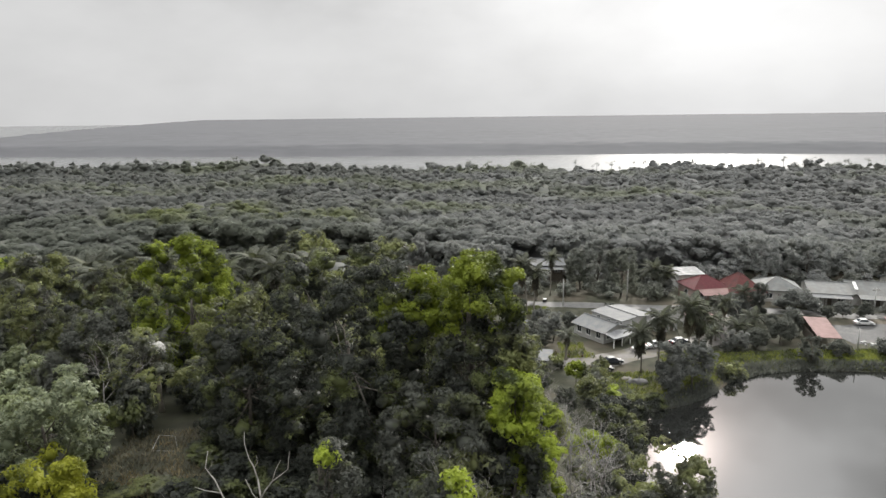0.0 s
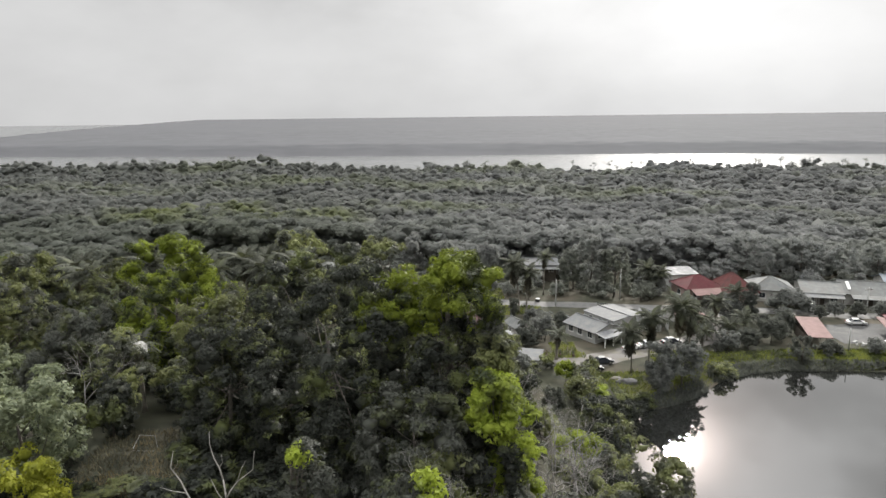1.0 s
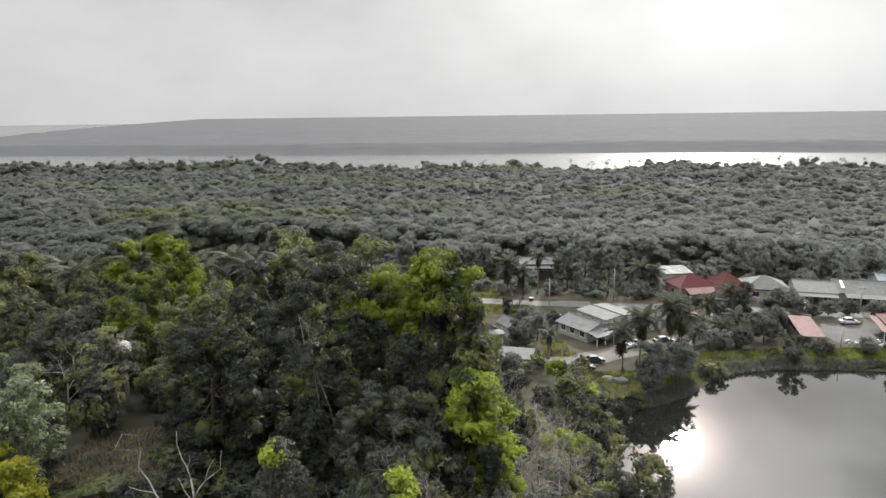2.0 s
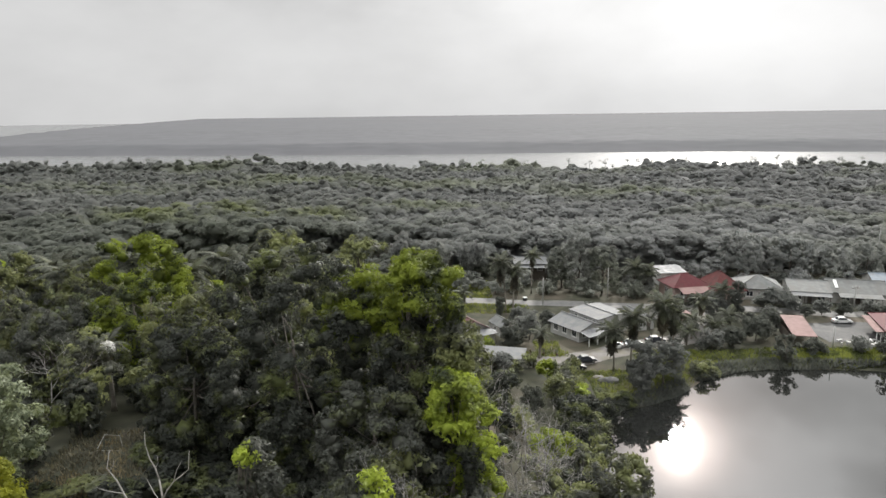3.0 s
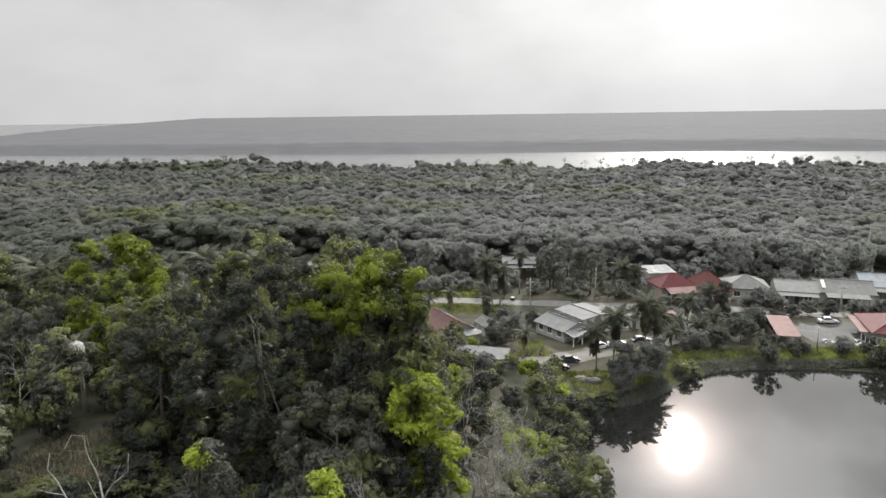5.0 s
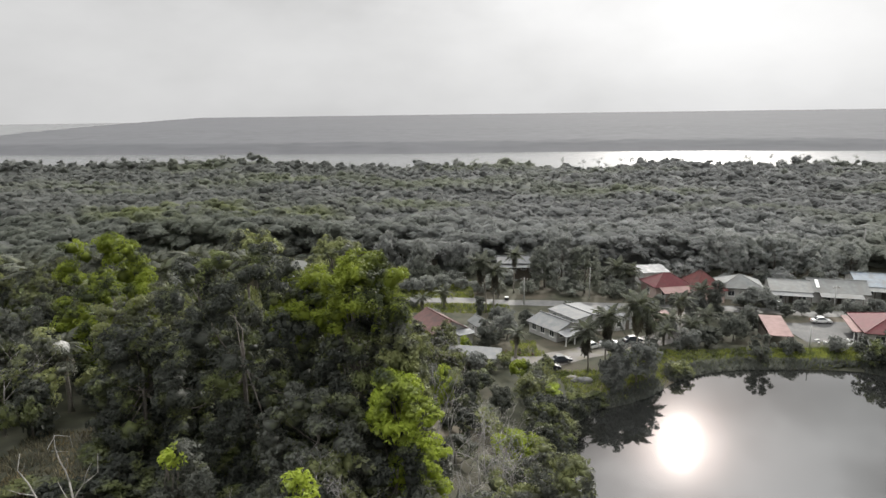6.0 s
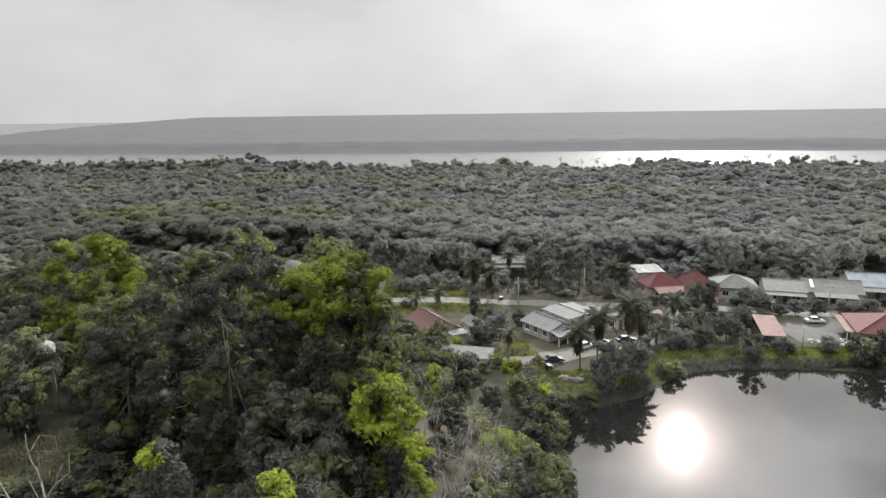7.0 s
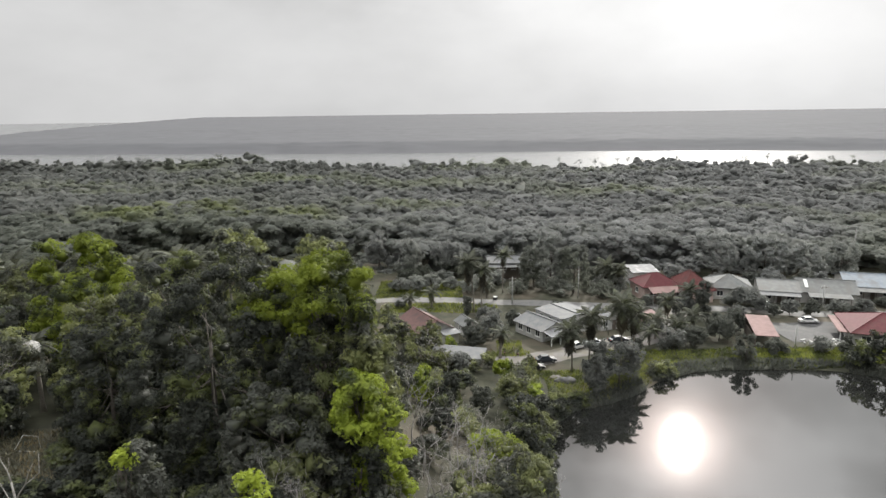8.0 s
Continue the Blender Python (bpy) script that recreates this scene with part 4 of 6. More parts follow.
edge_spots, near_spots, far_spots = [], [], []
step = 5.4
for j, y in enumerate(np.arange(105, 470, step)):
    half = 0.72 * y + 40
    for x in np.arange(-half, half + 14, step * (1 if y < 300 else 1.1)):
        X, Y = x + fr.uniform(-2.2, 2.2), y + fr.uniform(-2.2, 2.2)
        if village_or_hill(X, Y) or Y > near_bank(X) - 2 or X > 0.75 * Y + 40:
            continue
        lump = canopy_swell(X, Y)
        top = float(ground(X, Y)) + 10.8 + 4.0 * lump + fr.uniform(-1.2, 1.2) - 2.2 * float(smooth((X + 20) / 120)) * (1 - float(smooth((Y - 200) / 150)))
        if Y > near_bank(X) - 40:
            top += (fr.uniform(0.0, 4.0) if fr.random() < 0.22 else -0.3) + 3.6 * float(smooth((-X - 105) / 40)) - 1.6 * float(smooth((X - 60) / 80))
        rad = fr.uniform(2.6, 4.6) + (fr.uniform(1.0, 3.0) if fr.random() < 0.22 else 0)
        if Y < 240:
            rad = min(rad, 5.4)
        top += (rad - 4) * 0.7
        if -92 < X < -4 and 168 < Y < 208 + 4 * math.sin(X * 0.13):
            # a wet clearing with low growth
            top, rad = float(ground(X, Y)) + fr.uniform(1.2, 3.0), fr.uniform(2.4, 4.0)
        if Y < 172 and X < -1:
            if fr.random() < 0.46:
                pick = fr.random()
                plant("tree", TALL_FAR, X, Y, top + 0.5, fr.uniform(3.8, 5.8), LEAF_MID if pick < 0.5 else LEAF_GREY if pick < 0.8 else LEAF_BRIGHT, "rounded leafy tree at the forest's near edge", "tree", "trees at the forest's edge")
            continue
        (edge_spots if Y < 232 - 0.05 * X else near_spots if Y < 320 else far_spots).append((X, Y, top, rad))


# saplings and undergrowth along the foot of the forest, added to cover dark gaps
for X in np.arange(-2, 150, 2.6):
    Y = 187.5 - 0.02 * X + fr.uniform(-1.5, 3.5)
    edge_spots.append((X + fr.uniform(-1, 1), Y, fr.uniform(3.5, 8.0), fr.uniform(2.2, 3.6)))
for X in np.arange(-2, 150, 3.0):
    edge_spots.append((X + fr.uniform(-1, 1), 192.5 - 0.02 * X + fr.uniform(-1.5, 2.5), fr.uniform(6.5, 10.0), fr.uniform(2.8, 4.0)))
for X in np.arange(-104, 6, 3.0):
    edge_spots.append((X + fr.uniform(-1, 1), 215.0 + 4 * math.sin(X * 0.13) + fr.uniform(-2, 2), fr.uniform(6.5, 10.0), fr.uniform(2.8, 4.0)))
for X in np.arange(-100, 4, 2.2):
    edge_spots.append((X + fr.uniform(-1, 1), 209.0 + 4 * math.sin(X * 0.13) + fr.uniform(-3, 3), fr.uniform(3.5, 7.5), fr.uniform(2.4, 3.6)))


EDGE_T = [template(150 + i, 11, 330, 0.122, 0.24) for i in range(7)]
NEAR_T = [template(100 + i, 6, 135, 0.158, 0.18) for i in range(9)]
FAR_T = [template(200 + i, 3, 40, 0.23) for i in range(9)]


def sparse_template(seed):
    """A thin-crowned tree that stands above the rest: a stem and a few loose tufts."""
    r = np.random.default_rng(seed)
    V, Q, n = [], [], 0
    for _ in range(7):
        c = np.array([r.normal(0, 0.6), r.normal(0, 0.6), r.uniform(-0.5, 0.9)])
        k = 24
        p = c + r.normal(0, 0.2, (k, 3))
        a, b = unit(r.standard_normal((k, 3))) * 0.14, unit(r.standard_normal((k, 3))) * 0.1
        V.append(np.stack([p - a, p - b, p + a, p + b], 1).reshape(-1, 3))
        Q.append(n + np.arange(k * 4).reshape(k, 4))
        n += k * 4
    w = 0.1
    V.append(np.array([(-w, 0, -3), (w, 0, -3), (w * 0.5, 0, 0.7), (-w * 0.5, 0, 0.7), (0, -w, -3), (0, w, -3), (0, w * 0.5, 0.7), (0, -w * 0.5, 0.7)]))
    Q.append(np.array([[n, n + 1, n + 2, n + 3], [n + 4, n + 5, n + 6, n + 7]]))
    return np.concatenate(V), np.concatenate(Q), np.zeros((0, 3), int)


SPARSE_T = [sparse_template(400 + i) for i in range(6)]
sky_spots = []
for X in np.arange(-380, 420, 4.5):
    if fr.random() < 0.32:
        Y = float(near_bank(X)) - fr.uniform(3, 40)
        sky_spots.append((X + fr.uniform(-3, 3), Y, 12.0 + 3.0 * float(smooth((-X - 105) / 40)) + fr.uniform(0, 3.0) + 2.0 * noise.noise(Vector((X * 0.03, 0, 7))), fr.uniform(1.5, 2.8)))
for X in np.arange(-380, 420, 3.6):
    if fr.random() < 0.4:
        Y = float(near_bank(X)) - fr.uniform(5, 30)
        far_spots.append((X + fr.uniform(-3, 3), Y, 10.0 + 3.2 * float(smooth((-X - 105) / 40)) - 1.4 * float(smooth((X - 60) / 80)) + fr.uniform(-0.4, 1.5) + 4.0 * canopy_swell(X, Y), fr.uniform(2.2, 3.4)))
forest("forest_skyline", sky_spots, SPARSE_T, "thin-crowned trees standing above the river bank", LEAF_FOREST_HAZED, 4)
forest("forest_front", edge_spots, EDGE_T, "leafy front of the hazy mangrove forest behind the village", LEAF_FRONT_HAZED, 3)
forest("forest", near_spots, NEAR_T, "dense hazy mangrove forest of rounded crowns", LEAF_FOREST_HAZED, 1)
forest("forest_edge", far_spots, FAR_T, "hazy mangrove forest running to the river bank", LEAF_FOREST_HAZED, 2)

# sheet added between the crowns so their gaps stay pale, as in haze
ux, uy = np.arange(-330, 350, 3.2), np.arange(130, 480, 3.2)
UX, UY = np.meshgrid(ux, uy)
ur = np.random.default_rng(29)
UX, UY = UX + ur.uniform(-1.2, 1.2, UX.shape), UY + ur.uniform(-1.2, 1.2, UY.shape)
lift = np.array([[0.0 if village_or_hill(x, y) or village_or_hill(x + 5, y - 5) or village_or_hill(x - 5, y - 5) or -106 < x < 8 and 160 < y < 223 else 1.0 for x, y in zip(rx, ry)] for rx, ry in zip(UX, UY)])
lift *= 1 - smooth((UY - near_bank(UX) + 12) / 10)
swell_ = np.array([[canopy_swell(x, y) for x, y in zip(rx, ry)] for rx, ry in zip(UX, UY)])
fall = 2.2 * smooth((UX + 20) / 120) * (1 - smooth((UY - 200) / 150))
rise = (3.0 * smooth((-UX - 105) / 40) - 1.6 * smooth((UX - 60) / 80)) * smooth((UY - near_bank(UX) + 45) / 8)
UZ = np.where(lift > 0.02, ground(UX, UY) - 1.0 + (8.6 + 4.0 * swell_ - fall + rise + ur.uniform(-1.6, 1.6, UX.shape)) * lift, -3.0)
un = len(ux)
ui = (np.arange(len(uy) - 1)[:, None] * un + np.arange(un - 1)[None, :]).ravel()
keep = (lift[:-1, :-1] + lift[1:, 1:] + lift[:-1, 1:] + lift[1:, :-1]).ravel() > 0.02
ui = ui[keep]
understorey = mesh_arrays("forest_understorey", np.stack([UX, UY, UZ], -1).reshape(-1, 3), np.stack([ui, ui + 1, ui + un + 1, ui + un], -1), np.zeros((0, 3), int), LEAF_FOREST_HAZED)
tagged(new("forest_understorey", understorey), "leaf-coloured sheet added between the mangrove crowns to lighten gaps", "forest", kind="stuff")

# far shore: a flat wooded island that runs to the horizon
iy = np.concatenate([np.linspace(0, 60, 14), np.linspace(75, 600, 40), np.linspace(640, 3300, 40)])
ix = np.concatenate([np.linspace(-1800, -900, 60), np.linspace(-890, 1500, 240), np.linspace(1520, 4200, 40)])
V = []
ir = np.random.default_rng(17)
for k, dy in enumerate(iy):
    Y = far_bank(ix) + dy - 9
    Z = 11 + 0.9 * ir.standard_normal(len(ix)).clip(-1.6, 1.6) * (0.7 if dy < 700 else 0.4) + 19 * np.clip((Y - 900) / 3000, 0, 1)
    Z = -2 + (Z + 2) * float(smooth(dy / 70))
    coast = np.interp(Y, [700, 1130, 1600, 2200, 4000, 5000], [-1150, -790, -960, -1110, -1480, -1700])
    Z = np.where(ix < coast, -4.0, Z)
    V.append(np.stack([ix + ir.uniform(-1.5, 1.5, len(ix)), Y, Z], -1))
V = np.concatenate(V)
nx = len(ix)
ii = (np.arange(len(iy) - 1)[:, None] * nx + np.arange(nx - 1)[None, :]).ravel()
tagged(new("backdrop_island", mesh_arrays("backdrop_island", V, np.stack([ii, ii + 1, ii + nx + 1, ii + nx], -1), np.zeros((0, 3), int), ISLAND_HAZED)),
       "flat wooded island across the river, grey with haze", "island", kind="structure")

# ---------------------------------------------------------------- palms


def frond_mesh(seed, length, leaflets, droop, sparse=1.0):
    r = np.random.default_rng(seed)
    pts = [(length * t, 0, length * (0.42 * t - droop * t * t)) for t in np.linspace(0, 1, 9)]
    pieces = [tube(pts, list(np.linspace(0.05, 0.012, 9)), 4)]
    v, f = [], []
    for k in range(leaflets):
        t = 0.16 + 0.82 * k / (leaflets - 1)
        x, z = length * t, length * (0.42 * t - droop * t * t)
        ln = length * 0.30 * math.sin(math.pi * min(1, 0.25 + 0.72 * t)) * r.uniform(0.8, 1.15)
        for side in (-1, 1):
            fwd, drop, w = r.uniform(0.25, 0.6) * ln, r.uniform(0.25, 0.75) * ln * sparse, 0.085 * length / 3
            n = len(v)
            v += [(x - w, 0, z), (x + fwd * 0.5, side * ln * 0.6, z - drop * 0.3), (x + fwd, side * ln, z - drop), (x + fwd * 0.5 + w * 2.2, side * ln * 0.55, z - drop * 0.25), (x + w, 0, z)]
            f.append((n, n + 1, n + 2, n + 3, n + 4))
    pieces.append((v, f))
    return mesh_data("frond", *join(*pieces), LEAF_PALM)


FRONDS = [frond_mesh(300 + i, 3.0, 16, 0.55 + 0.12 * i) for i in range(3)]
OLD_FRONDS = [mesh_data("dead_frond", [v.co[:] for v in FRONDS[i].vertices], [tuple(p.vertices) for p in FRONDS[i].polygons], LEAF_OLD) for i in range(2)]


def palm(x, y, h, size, label, n=20, skirt=6, lean=(0.0, 0.0), thick=0.17, base=None, group="palms"):
    r = np.random.default_rng(int(abs(x * 31 + y * 17)) + 3)
    z0 = height(x, y) - 0.1 if base is None else base
    ob = thing("palm_tree", Matrix.Translation((x, y, z0)), label, "palm", group)
    pts = [(lean[0] * t * t, lean[1] * t * t, h * t) for t in np.linspace(0, 1, 9)]
    rad = [thick * (1.5 if i == 0 else 1.0 - 0.04 * i) * (1.06 if i % 2 else 1.0) for i in range(9)]
    part("trunk", mesh_data("trunk", *tube(pts, rad, 8), BARK_PALM, True), ob)
    top = Vector(pts[-1])
    for k in range(n):
        a = k * 137.5 + r.uniform(-12, 12)
        tilt = -62 + 95 * (k / n) ** 0.8 + r.uniform(-8, 8)
        sc = size / 3 * r.uniform(0.85, 1.1) * (0.7 if k < 3 else 1)
        m = Matrix.Translation(top) @ pose(0, 0, 0, 0, tilt, a) @ Matrix.Diagonal((sc, sc, sc, 1))
        part("frond", FRONDS[k % 3], ob, m=m)
    for k in range(skirt):
        a = k * 137.5 + r.uniform(-20, 20)
        sc = size / 3 * r.uniform(0.75, 1.05)
        m = Matrix.Translation(top - Vector((0, 0, 0.2 + (1.4 * (k % 3) / 2 if skirt > 12 else 0.1)))) @ pose(0, 0, 0, r.uniform(-25, 25), r.uniform(78, 100), a) @ Matrix.Diagonal((sc, sc, sc, 1))
        part("dead_frond", OLD_FRONDS[k % 2], ob, "withered grey-brown frond", m)
    return ob


COCO = "tall coconut palm with drooping grey-green fronds"
palm(34.4, 110.9, 8.0, 3.3, "coconut palm with a thick skirt of hanging fronds", 22, 34, (-0.8, -1.2))
palm(37.4, 111.0, 10.0, 3.6, COCO, 28, 16, (0.2, 0.0))
palm(43.8, 114.0, 11.4, 3.9, COCO, 30, 30)
palm(47.2, 118.0, 8.2, 3.8, COCO, 24, 12)
palm(22.2, 117.6, 5.2, 2.6, "stout leaning palm with pale ragged fronds", 14, 3, (0.2, 0), 0.28)
palm(18.4, 147.5, 11.8, 3.6, COCO, 26, 36, (-1.2, 0))
palm(20.2, 148.5, 9.6, 3.2, COCO, 22, 30, (0.3, 0))
palm(26.3, 163.0, 10.0, 3.0, COCO, 24, 6, (0.2, 0))
palm(8.6, 150.0, 3.8, 2.8, "small garden palm with arching fronds", 16, 4, (0, 0), 0.22)
palm(3.5, 148.0, 3.0, 2.4, "small garden palm with arching fronds", 14, 2, (0, 0), 0.2)
palm(52.0, 162.0, 6.8, 4.0, COCO, 24, 6, (0.4, 0))
palm(55.0, 160.5, 6.0, 3.6, COCO, 22, 6, (-0.3, 0))
palm(22.0, 158.5, 3.5, 2.4, "small garden palm with arching fronds", 14, 2, (0, 0), 0.2)
palm(62.0, 128.5, 4.6, 3.2, "small garden palm with arching fronds", 18, 3, (0, 0), 0.22)
palm(58.5, 126.5, 3.6, 3.0, "small garden palm with arching fronds", 16, 3, (0, 0), 0.22)
palm(59.4, 136.0, 5.6, 3.2, COCO, 20, 6)
palm(54.2, 127.4, 4.4, 2.8, "small garden palm with arching fronds", 16, 4, (0, 0), 0.2)
palm(66.0, 142.0, 6.2, 3.2, COCO, 20, 8)
palm(52.0, 124.0, 3.2, 2.6, "small garden palm with arching fronds", 14, 2, (0, 0), 0.2)
for x, y, top in [(-30.8, 65.8, 22.2), (-36, 101, 22.5), (-31, 104, 23), (-27, 100, 22.5), (-33.5, 96, 22.5), (-22.5, 103, 22.5), (-50, 92, 23.5), (-54, 97, 23.5), (-44, 99, 23.5), (-29, 109, 22)]:
    z0 = height(x, y)
    hill_palm = palm(x, y, top - z0, 4.0 if y > 80 else 2.2, "dusty grey-green oil palm on the hillside", 20, 4, (0, 0), 0.25, group="hillside palms")
    if y < 80:
        for a in (200, 225, 250, 275, 300, 325):
            leaf_ob = part("bleached_frond", FRONDS[0], hill_palm, "bleached white dead frond", Matrix.Translation((0.9, -1.6, top - z0 + 1.1)) @ pose(0, 0, 0, 0, 25, a) @ Matrix.Scale(0.58, 4))
            leaf_ob.material_slots[0].link = "OBJECT"
            leaf_ob.material_slots[0].material = LEAF_BLEACHED

# ---------------------------------------------------------------- houses


def slab(poly, thick):
    """A flat sheet of that thickness under poly (seen from above, counter-clockwise)."""
    n = len(poly)
    v = [tuple(p) for p in poly] + [(p[0], p[1], p[2] - thick) for p in poly]
    f = [tuple(range(n)), tuple(range(2 * n - 1, n - 1, -1))]
    f += [(k, n + k, n + (k + 1) % n, (k + 1) % n) for k in range(n)]
    return v, f


def window(ob, x, y, z, w, h, turn, frame_mat=FRAME_WHITE):
    """A framed window whose outer face looks along local -y after the turn (degrees about z)."""
    m = pose(x, y, z, 0, 0, turn)
    t = 0.09
    fr_ = join(box(-w / 2 - t, -0.06, -t, -w / 2, 0.05, h + t), box(w / 2, -0.06, -t, w / 2 + t, 0.05, h + t), box(-w / 2, -0.06, h, w / 2, 0.05, h + t), box(-w / 2, -0.06, -t, w / 2, 0.05, 0), box(-0.03, -0.05, 0, 0.03, 0.04, h))
    win = part("window", mesh_data("window", *fr_, frame_mat), ob, m=m)
    part("pane", mesh_data("pane", *box(-w / 2, -0.02, 0, w / 2, 0.01, h), GLASS_DARK), win)
    part("sill", mesh_data("sill", *box(-w / 2 - 0.15, -0.16, -t - 0.07, w / 2 + 0.15, 0.03, -t - 0.003), frame_mat), win)


def house(x, y, turn, w, d, wall_h, rise, roof, roof_mat, wall_mat, label, over=0.6, ridge="y", front=(), left=(), right=(), door=None, name="house", group="village houses", foot=-0.3):
    """A house about (x, y), its front towards local -y. roof: gable, hip or lean."""
    ob = thing(name, pose(x, y, height(x, y), 0, 0, turn), label, "house", group)
    hw, hd, t = w / 2, d / 2, 0.15
    pieces = [box(-hw, -hd, foot, hw, -hd + t, wall_h), box(-hw, hd - t, foot, hw, hd, wall_h), box(-hw, -hd + t, foot, -hw + t, hd - t, wall_h), box(hw - t, -hd + t, foot, hw, hd - t, wall_h)]
    W, D = hw + over, hd + over
    top = wall_h + rise
    if roof == "gable":
        if ridge == "y":
            drop = rise * over / hw
            lo = wall_h - drop
            sheets = [slab([(-W, -D, lo), (0, -D, top), (0, D, top), (-W, D, lo)][::-1], 0.12), slab([(W, -D, lo), (W, D, lo), (0, D, top), (0, -D, top)], 0.12)]
            caps = [tube([(0, -D - 0.05, top + 0.03), (0, D + 0.05, top + 0.03)], [0.14, 0.14], 6)]
            for s_ in (-hd, hd - t):
                pieces.append(([(-hw, s_, wall_h), (hw, s_, wall_h), (0, s_, top - 0.13), (-hw, s_ + t, wall_h), (hw, s_ + t, wall_h), (0, s_ + t, top - 0.13)], [(0, 1, 2), (5, 4, 3), (0, 3, 4, 1), (1, 4, 5, 2), (2, 5, 3, 0)]))
        else:
            drop = rise * over / hd
            lo = wall_h - drop
            sheets = [slab([(-W, -D, lo), (W, -D, lo), (W, 0, top), (-W, 0, top)], 0.12), slab([(-W, 0, top), (W, 0, top), (W, D, lo), (-W, D, lo)], 0.12)]
            caps = [tube([(-W - 0.05, 0, top + 0.03), (W + 0.05, 0, top + 0.03)], [0.14, 0.14], 6)]
            for s_ in (-hw, hw - t):
                pieces.append(([(s_, -hd, wall_h), (s_, hd, wall_h), (s_, 0, top - 0.13), (s_ + t, -hd, wall_h), (s_ + t, hd, wall_h), (s_ + t, 0, top - 0.13)], [(0, 1, 2), (5, 4, 3), (0, 3, 4, 1), (1, 4, 5, 2), (2, 5, 3, 0)]))
    elif roof == "hip":
        lo = wall_h - rise * over / min(hw, hd)
        if d >= w:
            a, b = (0, -(hd - hw) - 0.01, top), (0, hd - hw + 0.01, top)
            sheets = [slab([(-W, -D, lo), (W, -D, lo), a], 0.1), slab([(W, -D, lo), (W, D, lo), b, a], 0.1), slab([(W, D, lo), (-W, D, lo), b], 0.1), slab([(-W, D, lo), (-W, -D, lo), a, b], 0.1)]
        else:
            a, b = (-(hw - hd), 0, top), (hw - hd, 0, top)
            sheets = [slab([(-W, -D, lo), (W, -D, lo), b, a], 0.1), slab([(W, -D, lo), (W, D, lo), b], 0.1), slab([(W, D, lo), (-W, D, lo), a, b], 0.1), slab([(-W, D, lo), (-W, -D, lo), a], 0.1)]
        caps = [tube([a, b], [0.13, 0.13], 6)] + [tube([c, e], [0.1, 0.1], 5) for c, e in (((-W, -D, lo), a), ((W, -D, lo), a if d >= w else b), ((W, D, lo), b), ((-W, D, lo), b if d >= w else a))]
    else:
        lo, top = wall_h, wall_h + rise
        sheets = [slab([(-W, -D, lo), (W, -D, lo), (W, D, top), (-W, D, top)], 0.12)]
        caps = [box(-W, -D - 0.05, lo - 0.14, W, -D, lo + 0.02)]
        pieces.append(box(-hw, hd - t, wall_h, hw, hd, top - 0.14))
    part("wall", mesh_data("wall", *join(*pieces), wall_mat), ob)
    for sh in sheets:
        part("roof", mesh_data("roof", *sh, roof_mat), ob)
    part("roof_ridge", mesh_data("roof_ridge", *join(*caps), roof_mat), ob)
    for u, z, ww, hh in front:
        window(ob, u, -hd - 0.01, z, ww, hh, 0)
    for u, z, ww, hh in left:
        window(ob, -hw - 0.01, u, z, ww, hh, -90)
    for u, z, ww, hh in right:
        window(ob, hw + 0.01, u, z, ww, hh, 90)
    if door is not None:
        part("door", mesh_data("door", *join(box(door - 0.45, -hd - 0.05, 0, door + 0.45, -hd - 0.004, 2.05), box(door + 0.3, -hd - 0.1, 0.95, door + 0.36, -hd - 0.05, 1.1)), WOOD_DARK), ob, "dark wooden door")
    return ob


def porch(ob, x0, x1, y0, y1, z_front, z_back, mat, posts, post_mat=FRAME_WHITE):
    """A lower roof on posts in front of a house."""
    part("porch_roof", mesh_data("porch_roof", *slab([(x0, y0, z_front), (x1, y0, z_front), (x1, y1, z_back), (x0, y1, z_back)], 0.1), mat), ob)
    for k in range(posts):
        u = x0 + 0.35 + (x1 - x0 - 0.7) * k / (posts - 1)
        part("porch_post", mesh_data("porch_post", *box(u - 0.07, y0 + 0.3, -0.2, u + 0.07, y0 + 0.44, z_front - 0.02), post_mat), ob)


h = house(31.8, 131.4, 33, 6.8, 8.4, 2.5, 1.15, "gable", ROOF_GREY, WALL_WHITE, "white bungalow with pale grey metal roof and front porch", 0.5, left=[(-2.8, 0.9, 1.2, 1.2), (0.0, 0.9, 1.2, 1.2), (2.6, 0.9, 1.2, 1.2)], front=[(-1.9, 0.9, 1.2, 1.2), (1.9, 0.9, 1.2, 1.2)], door=0.1)
porch(h, -3.7, 4.0, -7.3, -4.5, 1.95, 2.4, ROOF_WHITE, 4)
house(37.2, 135.4, 30, 8.4, 8.8, 3.6, 0.4, "gable", ROOF_GREY, WALL_WHITE, "long white hall with a low grey metal roof", 0.25, left=[(-3.2, 2.2, 0.9, 0.9), (-0.6, 2.2, 0.9, 0.9), (2.4, 2.2, 0.9, 0.9)], front=[(-1.5, 1.2, 1.2, 1.2), (1.5, 1.2, 1.2, 1.2)])
h = house(45.6, 136.4, 20, 4.6, 6.0, 2.4, 1.2, "gable", ROOF_WHITE, WALL_WHITE, "small white gabled house with pale roof", 0.5, front=[(-1.2, 0.9, 1.0, 1.1)], left=[(0, 0.9, 1.2, 1.1)], door=0.9)
h = house(63.3, 158.2, 10, 9.0, 7.6, 4.0, 2.2, "hip", ROOF_RED, WALL_PINK, "house with a crimson roof and pink walls", 0.5, "x", front=[(-2.2, 1.6, 1.5, 1.2), (2.2, 1.6, 1.5, 1.2)], left=[(0, 1.6, 1.4, 1.2)], door=0)
porch(h, -3.9, 4.2, -6.9, -4.4, 2.9, 3.8, ROOF_PINK, 4)
